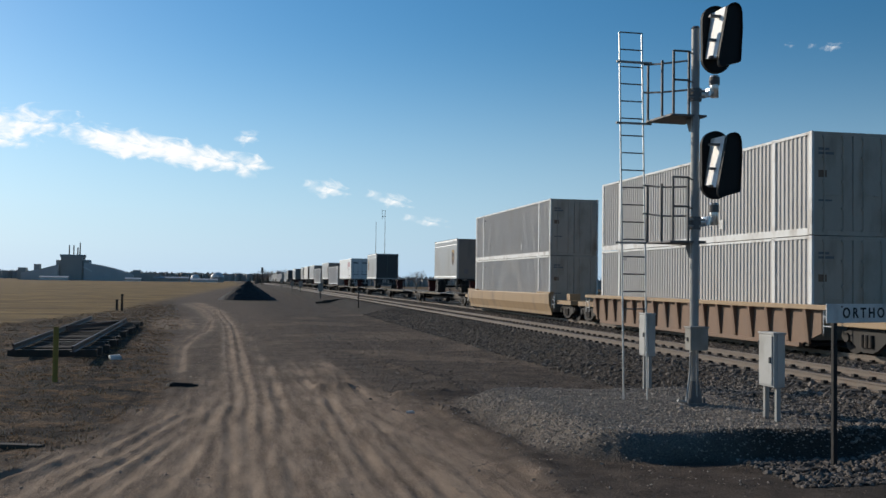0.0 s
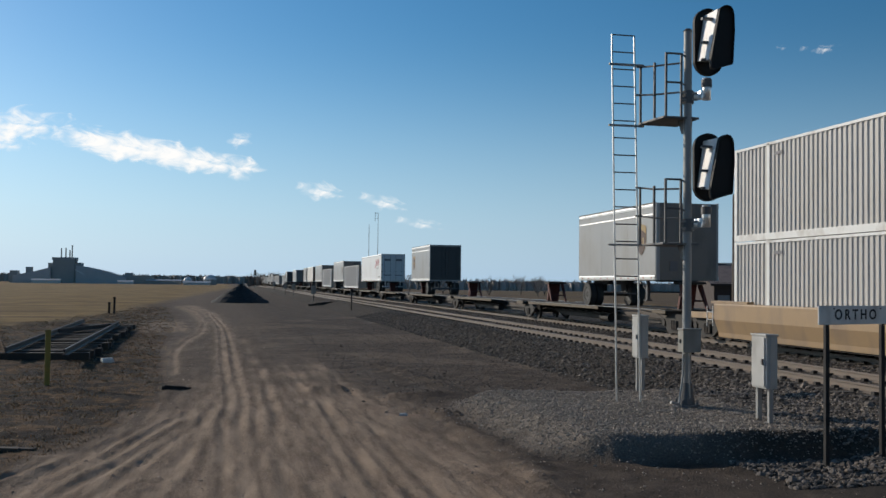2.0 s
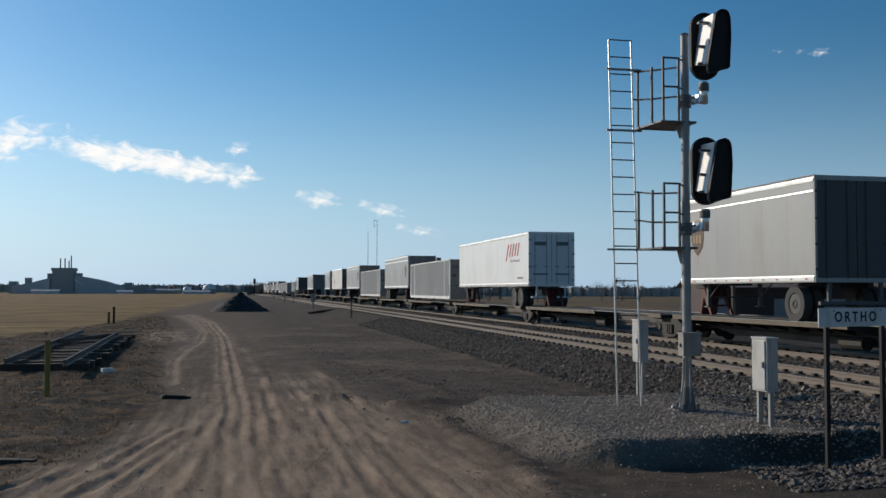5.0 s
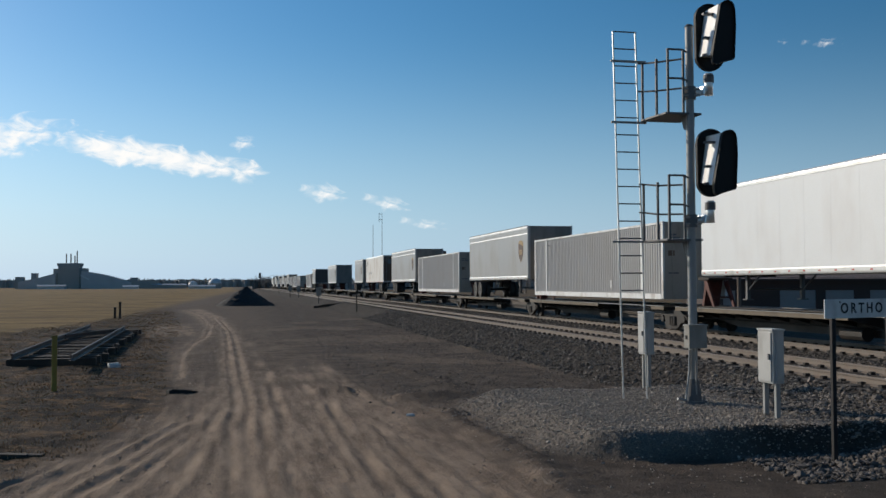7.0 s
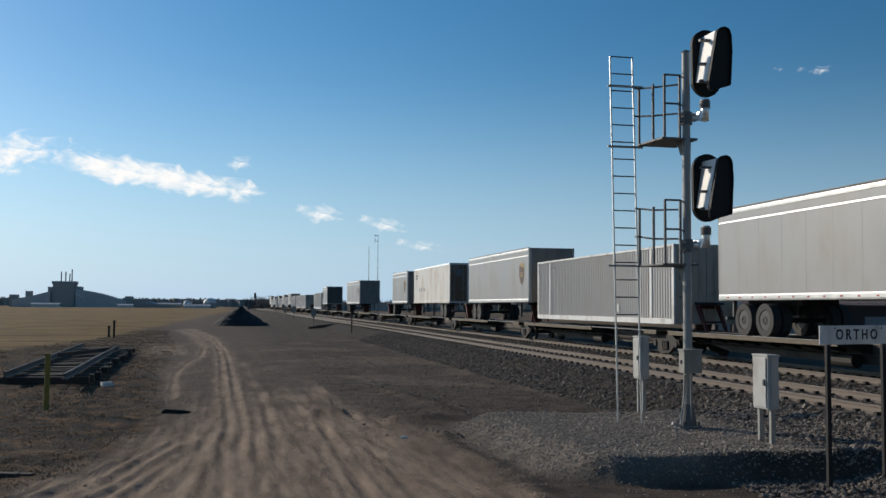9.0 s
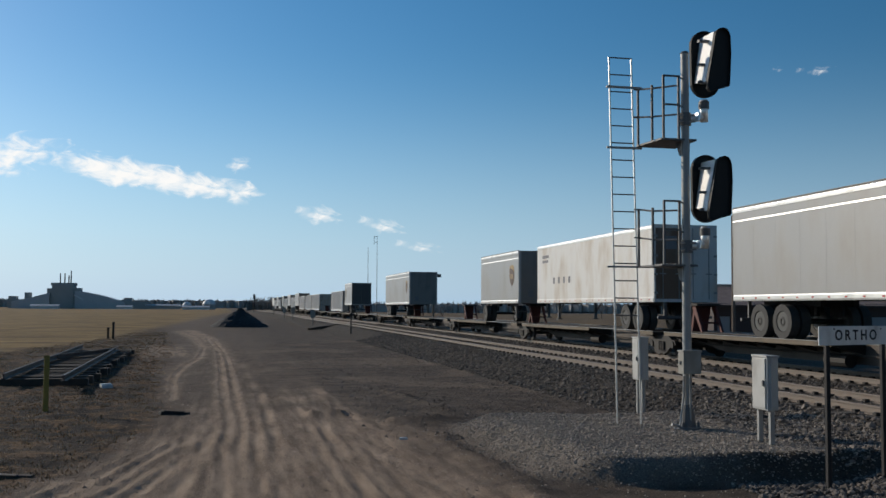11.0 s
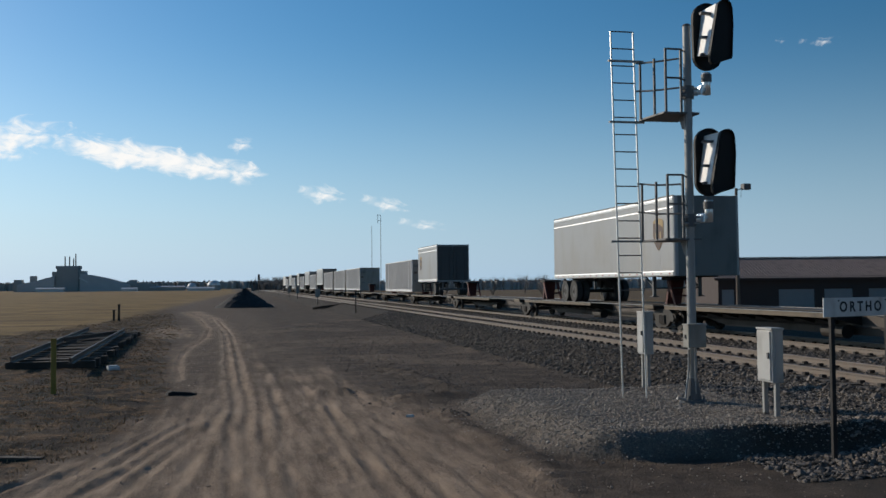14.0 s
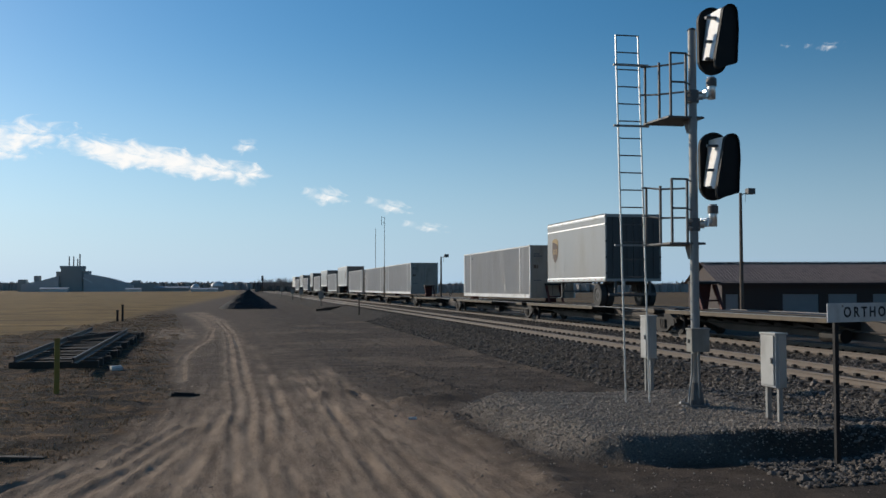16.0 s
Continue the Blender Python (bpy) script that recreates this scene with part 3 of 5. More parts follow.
def build_signal():
    mx, my, base = 7.73, 15.92, 0.38
    s = thing("railway_signal", "grey steel railway signal mast with two black signal heads", "railway signal")
    part("mast", Shape().tube((mx, my, base), (mx, my, 6.95), 0.078, 0.070, 20), GALV, s, smooth=False)
    part("mast_cap", Shape().tube((mx, my, 6.94), (mx, my, 6.98), 0.083, 0.05, 16), GALVDARK, s)
    foot = Shape().tube((mx, my, base - 0.02), (mx, my, base + 0.05), 0.24, 0.23, 16).tube((mx, my, base + 0.04), (mx, my, base + 0.42), 0.15, 0.09, 16)
    part("base_flange", foot, GALVDARK, s)
    for i in range(4):
        a = math.pi / 4 + i * math.pi / 2
        part("bolt", Shape().tube((mx + 0.19 * math.cos(a), my + 0.19 * math.sin(a), base), (mx + 0.19 * math.cos(a), my + 0.19 * math.sin(a), base + 0.13), 0.02, n=6), GALVDARK, s)
    conduit = Shape().tube((mx - 0.09, my - 0.05, 1.30), (mx - 0.10, my - 0.06, 0.95), 0.02).tube((mx - 0.10, my - 0.06, 0.96), (mx - 0.19, my - 0.10, base + 0.05), 0.02)
    conduit.tube((mx - 0.19, my - 0.10, base + 0.06), (mx - 0.36, my - 0.14, base + 0.10), 0.025).tube((mx + 0.0, my - 0.10, 1.35), (mx + 0.0, my - 0.12, base), 0.016)
    part("conduit", conduit, GALV, s)
    jb = part("junction_box", Shape().box(mx - 0.21, my - 0.30, 1.34, mx + 0.12, my - 0.08, 1.73), CASEDIRTY, s, "weathered grey steel junction box", 0.012)
    part("box_lid", Shape().box(mx - 0.222, my - 0.312, 1.715, mx + 0.132, my - 0.065, 1.745), CASEDIRTY, jb, bevel=0.006)
    part("latch", Shape().box(mx - 0.235, my - 0.21, 1.50, mx - 0.208, my - 0.17, 1.56), GALVDARK, jb)

    # ladder
    lad = part("ladder", Shape().tube((6.76, 16.7, base), (6.625, 16.7, 7.01), 0.017, n=6).tube((7.21, 16.7, base), (7.055, 16.7, 7.01), 0.017, n=6), ALU, s, "narrow aluminium ladder")
    z = 2.012
    while z < 7.05:
        k = (z - base) / 6.62
        part("rung", Shape().tube((6.76 - 0.13 * k, 16.7, z), (7.21 - 0.14 * k, 16.7, z), 0.012, n=6), GALVDARK, lad)
        z += 0.312
    for z in (6.47, 5.36, 3.20):
        part("ladder_bracket", Shape().box(6.58, 16.68, z - 0.017, 7.25, 16.73, z + 0.017), GALV, s)

    # two platforms, each with its rails, cage and head
    for top, headz, lift in ((5.42, 6.77, 1.06), (3.22, 4.53, 1.06)):
        plat = part("platform", Shape().prism([(7.25, 15.86), (7.92, 15.86), (7.92, 16.74), (7.16, 16.74)], 2, top - 0.035, top), GALVDARK, s, "grey steel grating platform", 0.004)
        for i in range(9):
            part("grating_bar", Shape().box(7.29 + i * 0.073, 15.88, top + 0.001, 7.305 + i * 0.073, 16.72, top + 0.008), GALV, plat)
        part("platform_bracket", Shape().prism([(15.88, top - 0.04), (16.15, top - 0.04), (16.02, top - 0.28), (15.90, top - 0.30)], 0, 7.66, 7.80), GALVDARK, s)
        for (x, y) in ((7.185, 16.70), (7.28, 16.30)):
            part("rail_post", Shape().box(x - 0.018, y - 0.018, top - 0.03, x + 0.018, y + 0.018, top + lift - 0.04), GALVDARK, s)
        for z in (top + lift - 0.04, top + lift * 0.48):
            part("handrail", Shape().tube((7.10, 16.70, z), (7.19, 16.70, z), 0.017, n=6).tube((7.185, 16.70, z), (7.28, 16.30, z - 0.06), 0.017, n=6).tube((7.28, 16.30, z - 0.06), (7.56, 15.90, z - 0.08), 0.017, n=6), GALVDARK, s)
        cage = Shape()
        for x, y in ((7.30, 15.87), (7.585, 15.87)):
            cage.box(x - 0.018, y - 0.018, top - 0.02, x + 0.018, y + 0.018, top + lift + 0.05)
        for z in (top + lift + 0.04, top + lift * 0.56):
            cage.tube((7.30, 15.87, z), (7.585, 15.87, z), 0.018, n=6).tube((7.585, 15.87, z), (7.70, 15.90, z - 0.05), 0.014, n=6)
        part("cage", cage, GALVDARK, s)

        # arm below the head
        ax, az = mx + 0.36, headz - 0.97
        arm = Shape().tube((mx, my, az - 0.03), (ax - 0.02, my, az + 0.02), 0.062, 0.062, 16).tube((ax, my, az - 0.055), (ax, my, az + 0.33), 0.072, 0.072, 16)
        part("elbow_arm", arm, ELBOW, s, "bright bare aluminium elbow arm", smooth=True)
        # added plate, angled so the sun's glint shows on the arm
        part("arm_flange", Shape().box(-0.02, -0.12, -0.08, 0.02, 0.10, 0.08), ELBOW, s, "added bare aluminium plate tilted to catch the sun", 0.01, pose(mx + 0.19, my - 0.02, az + 0.01, 0, 10, 11))
        part("arm_collar", Shape().tube((ax, my, az + 0.17), (ax, my, az + 0.30), 0.092, 0.092, 16), GALVDARK, s)
        part("arm_clamp", Shape().tube((mx, my, az - 0.14), (mx, my, az + 0.08), 0.108, 0.108, 14), GALVDARK, s)
        part("clamp_bolt", Shape().tube((mx - 0.14, my - 0.06, az - 0.08), (mx + 0.14, my - 0.10, az - 0.08), 0.018, n=6).tube((mx - 0.14, my - 0.06, az + 0.03), (mx + 0.14, my - 0.10, az + 0.03), 0.018, n=6), GALV, s)
        hx, nz, fz = 8.145, headz, headz + 0.015
        near, back = 15.54, 16.15
        housing = Shape().add([(hx - 0.20, near + 0.03, nz - 0.40), (hx + 0.12, near + 0.03, nz - 0.40), (hx + 0.16, near + 0.03, nz + 0.50), (hx - 0.03, near + 0.03, nz + 0.50),
                               (hx - 0.13, back - 0.02, nz - 0.30), (hx + 0.12, back - 0.02, nz - 0.30), (hx + 0.16, back - 0.02, nz + 0.52), (hx - 0.01, back - 0.02, nz + 0.52)],
                              [(0, 1, 2, 3), (4, 7, 6, 5), (0, 3, 7, 4), (1, 5, 6, 2), (3, 2, 6, 7), (0, 4, 5, 1)])
        head = part("signal_head", housing, SIGGREY, s, "light grey lamp housing between black backplates")
        leaning = [(-0.05, 0.45), (-0.02, 0.50), (0.03, 0.535), (0.10, 0.55), (0.165, 0.53), (0.205, 0.48), (0.228, 0.40), (0.24, 0.12), (0.21, -0.44), (0.195, -0.475), (0.125, -0.495), (-0.03, -0.54), (-0.125, -0.575), (-0.17, -0.57), (-0.195, -0.53), (-0.205, -0.40)]
        for y0, xc, zc, outline in ((back, hx + 0.075, fz + 0.04, oval(0.55, 1.21)), (near - 0.03, hx, nz, leaning)):
            part("backplate", Shape().prism([(xc + a, zc + b) for a, b in outline], 1, y0, y0 + 0.03), SIGBLACK, head, "matt black rounded backplate")
            rim, n = Shape(), len(outline)
            ya, yb = y0 - 0.05, y0 + 0.01
            rings = [(k, y) for k in (1.0, 0.965) for y in (ya, yb)]
            rim.add([(xc + a * k, y, zc + b * k) for k, y in rings for a, b in outline],
                    [q for j in range(n) for q in ((j, (j + 1) % n, n + (j + 1) % n, n + j), (2 * n + j, 2 * n + (j + 1) % n, 3 * n + (j + 1) % n, 3 * n + j), (j, (j + 1) % n, 2 * n + (j + 1) % n, 2 * n + j))])
            part("hood", rim, SIGBLACK, head)
        for dz in (0.36, -0.06, -0.36):
            part("bracket", Shape().box(hx - 0.24, near + 0.16, nz + dz - 0.02, hx + 0.04, near + 0.24, nz + dz + 0.02), GALVDARK, head)
    return s


def case_box(name, x, y, z0, z1, w, d, base, label):
    s = thing(name, label, "equipment case")
    part("case_body", Shape().box(x - d / 2, y - w / 2, z0, x + d / 2, y + w / 2, z1), CASE, s, bevel=0.008)
    part("lid", Shape().box(x - d / 2 - 0.015, y - w / 2 - 0.015, z1 - 0.012, x + d / 2 + 0.015, y + w / 2 + 0.015, z1 + 0.02), CASE, s, bevel=0.006)
    door = part("case_door", Shape().box(x - d / 2 - 0.022, y - w / 2 + 0.03, z0 + 0.03, x - d / 2, y + w / 2 - 0.03, z1 - 0.03), CASE, s, bevel=0.006)
    part("latch", Shape().box(x - d / 2 - 0.045, y - w / 2 + 0.05, (z0 + z1) / 2 - 0.04, x - d / 2 - 0.02, y - w / 2 + 0.085, (z0 + z1) / 2 + 0.05), GALVDARK, door)
    for z in (z0 + 0.15, z1 - 0.15):
        part("hinge", Shape().tube((x - d / 2 - 0.02, y + w / 2 - 0.03, z - 0.04), (x - d / 2 - 0.02, y + w / 2 - 0.03, z + 0.04), 0.012, n=6), GALVDARK, door)
    part("end_rib", Shape().box(x - d / 2 + 0.05, y - w / 2 - 0.02, z0 + 0.02, x - d / 2 + 0.08, y - w / 2, z1 - 0.02), CASE, s)
    for yy in (y - w / 2 + 0.05, y + w / 2 - 0.05):
        part("leg", Shape().box(x - 0.035, yy - 0.03, base - 0.05, x + 0.035, yy + 0.03, z0 + 0.01), GALV, s)
    return s


def build_sign():
    s = thing("name_sign", "white station name sign with black letters on dark posts", "sign")
    a, b = Vector((7.94, 12.12, 0)), Vector((9.07, 12.50, 0))
    ang = math.degrees(math.atan2(b.y - a.y, b.x - a.x))
    for p in (a, b):
        part("post", Shape().box(p.x - 0.03, p.y - 0.03, -0.1, p.x + 0.03, p.y + 0.03, 2.2), POSTDARK, s, "dark steel sign post", 0.005)
    mid = (a + b) / 2
    w = 0.70
    board = part("sign_board", Shape().box(-w - 0.10, -0.012, -0.13, w + 0.06, 0.008, 0.13), SIGNWHITE, s, "white sign board", 0.004, pose(mid.x, mid.y - 0.045, 2.095, 0, 0, ang))
    txt = bpy.data.curves.new("lettering", "FONT")
    txt.body, txt.size, txt.align_x, txt.align_y = "ORTHO", 0.195, "CENTER", "CENTER"
    txt.space_character, txt.extrude, txt.offset = 1.5, 0.002, 0.0045
    txt.materials.append(BLACK)
    t = new("lettering", txt)
    t.parent = board
    t.matrix_basis = pose(-0.035, -0.0145, 0.0, 90, 0, 0)
    for x in (-0.50, 0.50):
        part("bolt", Shape().tube((x, -0.022, 0.09), (x, -0.01, 0.09), 0.012, n=6), GALVDARK, board)
    return s


build_track("track_near", NEAR_TRACK, "empty railway track on pale concrete ties", 96)
build_track("track_far", TRAIN_TRACK, "railway track under the passing freight train", 96)
scatter_stones()
grow_grass()
build_signal()
case_box("equipment_case", 8.14, 14.07, 0.90, 1.72, 0.44, 0.19, 0.38, "pale grey equipment case on two steel legs")
case_box("equipment_case", 8.22, 19.05, 1.00, 1.85, 0.34, 0.20, 0.36, "pale grey equipment case behind the signal ladder")
build_sign()


# ---------------------------------------------------------------- the train
SPEED, RT = 17.95, RAIL_TOP
MOVERS, WHEELSETS = [], []           # (thing, distance along the track at the start), wheelsets


def on_train(ob, s):
    ob.matrix_basis = pose(TRAIN_TRACK, s, 0)
    MOVERS.append((ob, s))
    return ob


def wave(y0, y1, x, out, pitch=0.22, deep=0.036):
    """The plan line of corrugated sheet from y0 to y1, its ribs standing out towards out."""
    n = max(1, round((y1 - y0) / pitch))
    p, line = (y1 - y0) / n, []
    for i in range(n):
        a = y0 + i * p
        line += [(x, a), (x, a + 0.30 * p), (x - out * deep, a + 0.48 * p), (x - out * deep, a + 0.82 * p)]
    return line + [(x, y1)]


CL, CW, CH = 16.15, 1.295, 2.896


def make_container():
    c = thing("shipping_container", "pale grey corrugated steel shipping container", "container", "containers on the train")
    for k in (-1, 1):
        for y0, y1 in ((0.10, 1.90), (2.06, CL - 2.06), (CL - 1.90, CL - 0.10)):
            part("side_panel", Shape().strip(wave(y0, y1, k * (CW - 0.02), k), 2, 0.16, CH - 0.07), BOXGREY, c)
        for y in (0.05, 1.98, CL - 1.98, CL - 0.05):
            part("post", Shape().box(k * CW - 0.075 * (k > 0) - 0.0, y - 0.085, 0.02, k * CW + 0.075 * (k < 0), y + 0.085, CH + 0.01), BOXTRIM, c, bevel=0.006)
        part("top_rail", Shape().box(k * CW - 0.06 * (k > 0), 0.12, CH - 0.08, k * CW + 0.06 * (k < 0), CL - 0.12, CH - 0.004), BOXTRIM, c)
        part("bottom_rail", Shape().box(k * (CW + 0.004) - 0.06 * (k > 0), 0.14, 0.0, k * (CW + 0.004) + 0.06 * (k < 0), CL - 0.14, 0.20), BOXTRIM, c)
    part("roof", Shape().strip([(y, CH - 0.01 - (0.02 if i % 4 > 1 else 0)) for i, y in enumerate(np.linspace(0.05, CL - 0.05, 120))], 0, -CW + 0.04, CW - 0.04), BOXGREY, c)
    part("floor", Shape().box(-CW + 0.05, 0.05, 0.10, CW - 0.05, CL - 0.05, 0.16), STEELDARK, c)
    part("end_wall", Shape().box(-CW + 0.07, CL - 0.05, 0.05, CW - 0.07, CL - 0.015, CH - 0.03), BOXEND, c)
    for k in (-1, 1):
        x0, x1 = (0.012, CW - 0.09) if k > 0 else (-CW + 0.09, -0.012)
        door = part("door", Shape().box(x0, -0.005, 0.14, x1, 0.05, CH - 0.10), BOXEND, c, bevel=0.008)
        for x in (x0 + 0.30, x1 - 0.30):
            rod = Shape().tube((x, -0.03, 0.10), (x, -0.03, CH - 0.08), 0.017, n=6)
            for z in (0.14, 0.75, 1.5, 2.2, CH - 0.14):
                rod.box(x - 0.05, -0.045, z - 0.035, x + 0.05, 0.0, z + 0.035)
            rod.box(x, -0.055, 1.12, x + 0.26 * (1 if x < (x0 + x1) / 2 else -1), -0.035, 1.155)
            part("locking_rod", rod, BOXEND, door)
        for z in (0.4, 1.1, 1.8, 2.5):
            xx = x1 if k > 0 else x0
            part("hinge", Shape().box(xx - 0.06, -0.025, z - 0.05, xx + 0.06, 0.0, z + 0.05), BOXEND, door)
    for z0, h, w in ((2.38, 0.07, 0.34), (2.26, 0.07, 0.48), (1.62, 0.20, 0.26), (0.95, 0.05, 0.42)):
        part("marking", Shape().box(-CW + 0.22, -0.010, z0, -CW + 0.22 + w, -0.006, z0 + h), MARK if h < 0.1 else WELLRUST, c, "faded painted marking")
    part("door_header", Shape().box(-CW + 0.075, -0.01, CH - 0.10, CW - 0.075, 0.06, CH), BOXEND, c)
    part("door_sill", Shape().box(-CW + 0.075, -0.01, 0.0, CW - 0.075, 0.06, 0.14), BOXEND, c)
    for k in (-1, 1):
        for y0 in (2.4,):
            part("marking", Shape().box(k * (CW + 0.002) - 0.002, CL - 2.75, CH - 0.42, k * (CW + 0.002) + 0.002, CL - 2.30, CH - 0.33), MARK, c, "faded painted marking")
        part("placard", Shape().box(k * (CW + 0.003) - 0.003, 5.1, 0.42, k * (CW + 0.003) + 0.003, 5.32, 0.72), SIGNWHITE, c)
    return c


def wheel_mesh(r, w):
    s = Shape()
    prof = [(r * 0.16, w * 0.5), (r * 0.55, w * 0.28), (r * 0.62, w * 0.5), (r, w * 0.5), (r, -w * 0.5), (r * 0.62, -w * 0.5), (r * 0.55, -w * 0.28), (r * 0.16, -w * 0.5)]
    n = 22
    for i in range(n):
        a0, a1 = 2 * math.pi * i / n, 2 * math.pi * (i + 1) / n
        for (p, q), (p2, q2) in zip(prof, prof[1:] + prof[:1]):
            s.add([(q, p * math.cos(a0), p * math.sin(a0)), (q2, p2 * math.cos(a0), p2 * math.sin(a0)), (q2, p2 * math.cos(a1), p2 * math.sin(a1)), (q, p * math.cos(a1), p * math.sin(a1))], [(0, 1, 2, 3)])
    return s


def make_trailer(length, doors_near, paint, style, label):
    """A box trailer, its near end at the origin; z is from the bottom of the body."""
    tr = thing("semi_trailer", label, "trailer", "trailers on the train")
    H, hw = 2.93, 1.29
    nose_y, door_y = (length, 0.0) if doors_near else (0.0, length)
    inward = 1 if nose_y == 0 else -1
    for k in (-1, 1):
        y0, y1 = (0.12, length - 0.04) if nose_y == 0 else (0.04, length - 0.12)
        part("side_panel", Shape().box(k * hw - 0.03 * (k > 0), y0, 0.16, k * hw + 0.03 * (k < 0), y1, H - 0.14), paint, tr)
        n = int(length / 1.22)
        for i in range(1, n):
            y = length * i / n
            part("seam", Shape().box(k * (hw + 0.001) - 0.001, y - 0.018, 0.20, k * (hw + 0.001) + 0.001, y + 0.018, H - 0.17), paint, tr)
        part("top_rail", Shape().prism([(k * hw, H - 0.17), (k * (hw + 0.016), H - 0.165), (k * (hw + 0.016), H - 0.09), (k * (hw + 0.002), H - 0.045), (k * (hw - 0.03), H), (k * (hw - 0.08), H)], 1, y0, y1), GLINT if style != "stained" else ALU, tr, "aluminium top rail")
        if style == "parcel":
            part("upper_rail", Shape().prism([(k * hw, H - 0.455), (k * (hw + 0.020), H - 0.45), (k * (hw + 0.004), H - 0.40), (k * hw, H - 0.395)], 1, y0, y1), GLINT, tr, "bright aluminium strip")
            part("roof_edge", Shape().box(k * (hw - 0.03) - 0.03, y0, H - 0.001, k * (hw - 0.03) + 0.03, y1, H + 0.022), NOSESHADE, tr)
        part("bottom_rail", Shape().prism([(k * (hw - 0.05), 0.0), (k * (hw + 0.012), 0.0), (k * (hw + 0.02), 0.05), (k * (hw + 0.02), 0.15), (k * hw, 0.19), (k * (hw - 0.05), 0.19)], 1, y0, y1), GLINT if style == "lease" else ALU if style != "stained" else paint, tr)
        riv = Shape()
        for i in range(int(length / 0.75)):
            y = 0.4 + i * 0.75
            riv.box(k * (hw + 0.022) - 0.006, y - 0.05, 0.07, k * (hw + 0.022) + 0.006, y + 0.05, 0.11)
        part("marker_strip", riv, MARKRED, tr)
        corner = Shape()
        pts = [(k * (hw - 0.14 + 0.14 * math.sin(a)), nose_y + inward * (0.14 - 0.14 * math.cos(a))) for a in np.linspace(0, math.pi / 2, 6)]
        corner.strip(pts, 2, 0.0, H - 0.01)
        part("nose_corner", corner, paint, tr, smooth=True)
        # emblem on the side
        if style == "parcel":
            ly = nose_y + inward * 1.38
            sx = k * (hw + 0.014)
            shield = [(-0.30, 0.36), (-0.2, 0.42), (0, 0.45), (0.2, 0.42), (0.30, 0.36), (0.30, -0.05), (0.24, -0.24), (0.12, -0.38), (0, -0.47), (-0.12, -0.38), (-0.24, -0.24), (-0.30, -0.05)]
            part("emblem", Shape().prism([(ly + a * 1.5, 1.58 + b * 1.33) for a, b in shield], 0, sx - 0.002, sx + 0.002), GOLD, tr, "gold shield emblem")
            part("emblem_field", Shape().prism([(ly + a * 1.42, 1.56 + b * 1.25) for a, b in shield[5:] + [(-0.30, 0.20), (-0.1, 0.29), (0.1, 0.34), (0.30, 0.35)]], 0, sx - 0.0045, sx + 0.0045), BROWN, tr, "brown shield field")
            for a, w in ((-0.14, 0.09), (0.02, 0.09), (0.16, 0.07)):
                part("emblem_mark", Shape().box(sx - 0.006, ly + a * 1.4 - w * 0.6, 1.38, sx + 0.006, ly + a * 1.4 + w * 0.6, 1.66), GOLD, tr)
        if style == "lease":
            sx = k * (hw + 0.011)
            for i in range(5):
                ly = 4.1 - 0.52 * i
                part("emblem", Shape().prism([(ly - 0.16, 2.40), (ly - 0.36, 2.40), (ly - 0.02 + 0.22 * (i == 0), 1.70 - 0.25 * (i == 0)), (ly + 0.16 + 0.22 * (i == 0), 1.70 - 0.25 * (i == 0))], 0, sx - 0.003, sx + 0.003), RED, tr, "red slanted lettering shape")
            for i in range(5):
                part("marking", Shape().box(sx - 0.003, 1.7 + i * 0.38, 1.38, sx + 0.003, 1.88 + i * 0.38, 1.50), MARK, tr)
            part("marking", Shape().box(sx - 0.003, 1.0, 0.42, sx + 0.003, 2.1, 0.52), MARK, tr)
        if style == "stained":
            sx = k * (hw + 0.011)
            part("marking", Shape().box(sx - 0.003, length - 2.0, 2.25, sx + 0.003, length - 1.0, 2.40).box(sx - 0.003, length - 1.9, 2.02, sx + 0.003, length - 1.0, 2.15), MARK, tr, "faded painted marking")
            for i in range(4):
                part("placard", Shape().box(sx - 0.003, length - 5.2 + i * 0.75, 0.95, sx + 0.003, length - 4.95 + i * 0.75, 1.25), MARK, tr)
    part("roof", Shape().box(-hw + 0.04, 0.06, H - 0.05, hw - 0.04, length - 0.06, H - 0.012), paint, tr)
    part("floor", Shape().box(-hw + 0.05, 0.05, 0.02, hw - 0.05, length - 0.05, 0.12), STEELDARK, tr)
    e = inward
    part("nose_panel", Shape().box(-hw + 0.14, min(nose_y, nose_y + e * 0.05), 0.0, hw - 0.14, max(nose_y, nose_y + e * 0.05), H - 0.01), NOSESHADE, tr, bevel=0.01)
    if nose_y == 0:
        part("vent_panel", Shape().box(-0.30, -0.02, 2.45, 0.55, 0.0, 2.62), NOSESHADE, tr)
        part("connector_plate", Shape().box(-0.75, -0.04, 0.35, -0.45, 0.0, 0.72), MARK, tr)
    dm = DOORBROWN if style == "stained" else (TRAILWHITE if style == "lease" else DOORSHADE)
    o = -1 if doors_near else 1
    for k in (-1, 1):
        x0, x1 = (0.01, hw - 0.07) if k > 0 else (-hw + 0.07, -0.01)
        if style == "stained" and k > 0:
            dm = TRAILOLD
        door = part("door", Shape().box(x0, min(door_y, door_y - o * 0.05), 0.12, x1, max(door_y, door_y - o * 0.05), H - 0.12), dm, tr, bevel=0.008)
        for x in (x0 + 0.28, x1 - 0.28):
            part("locking_rod", Shape().tube((x, door_y + o * 0.028, 0.10), (x, door_y + o * 0.028, H - 0.12), 0.016, n=6).box(x - 0.12, door_y + o * 0.028 - 0.02, 1.05, x + 0.12, door_y + o * 0.028 + 0.02, 1.09), dm if style == "parcel" else GALV, door)
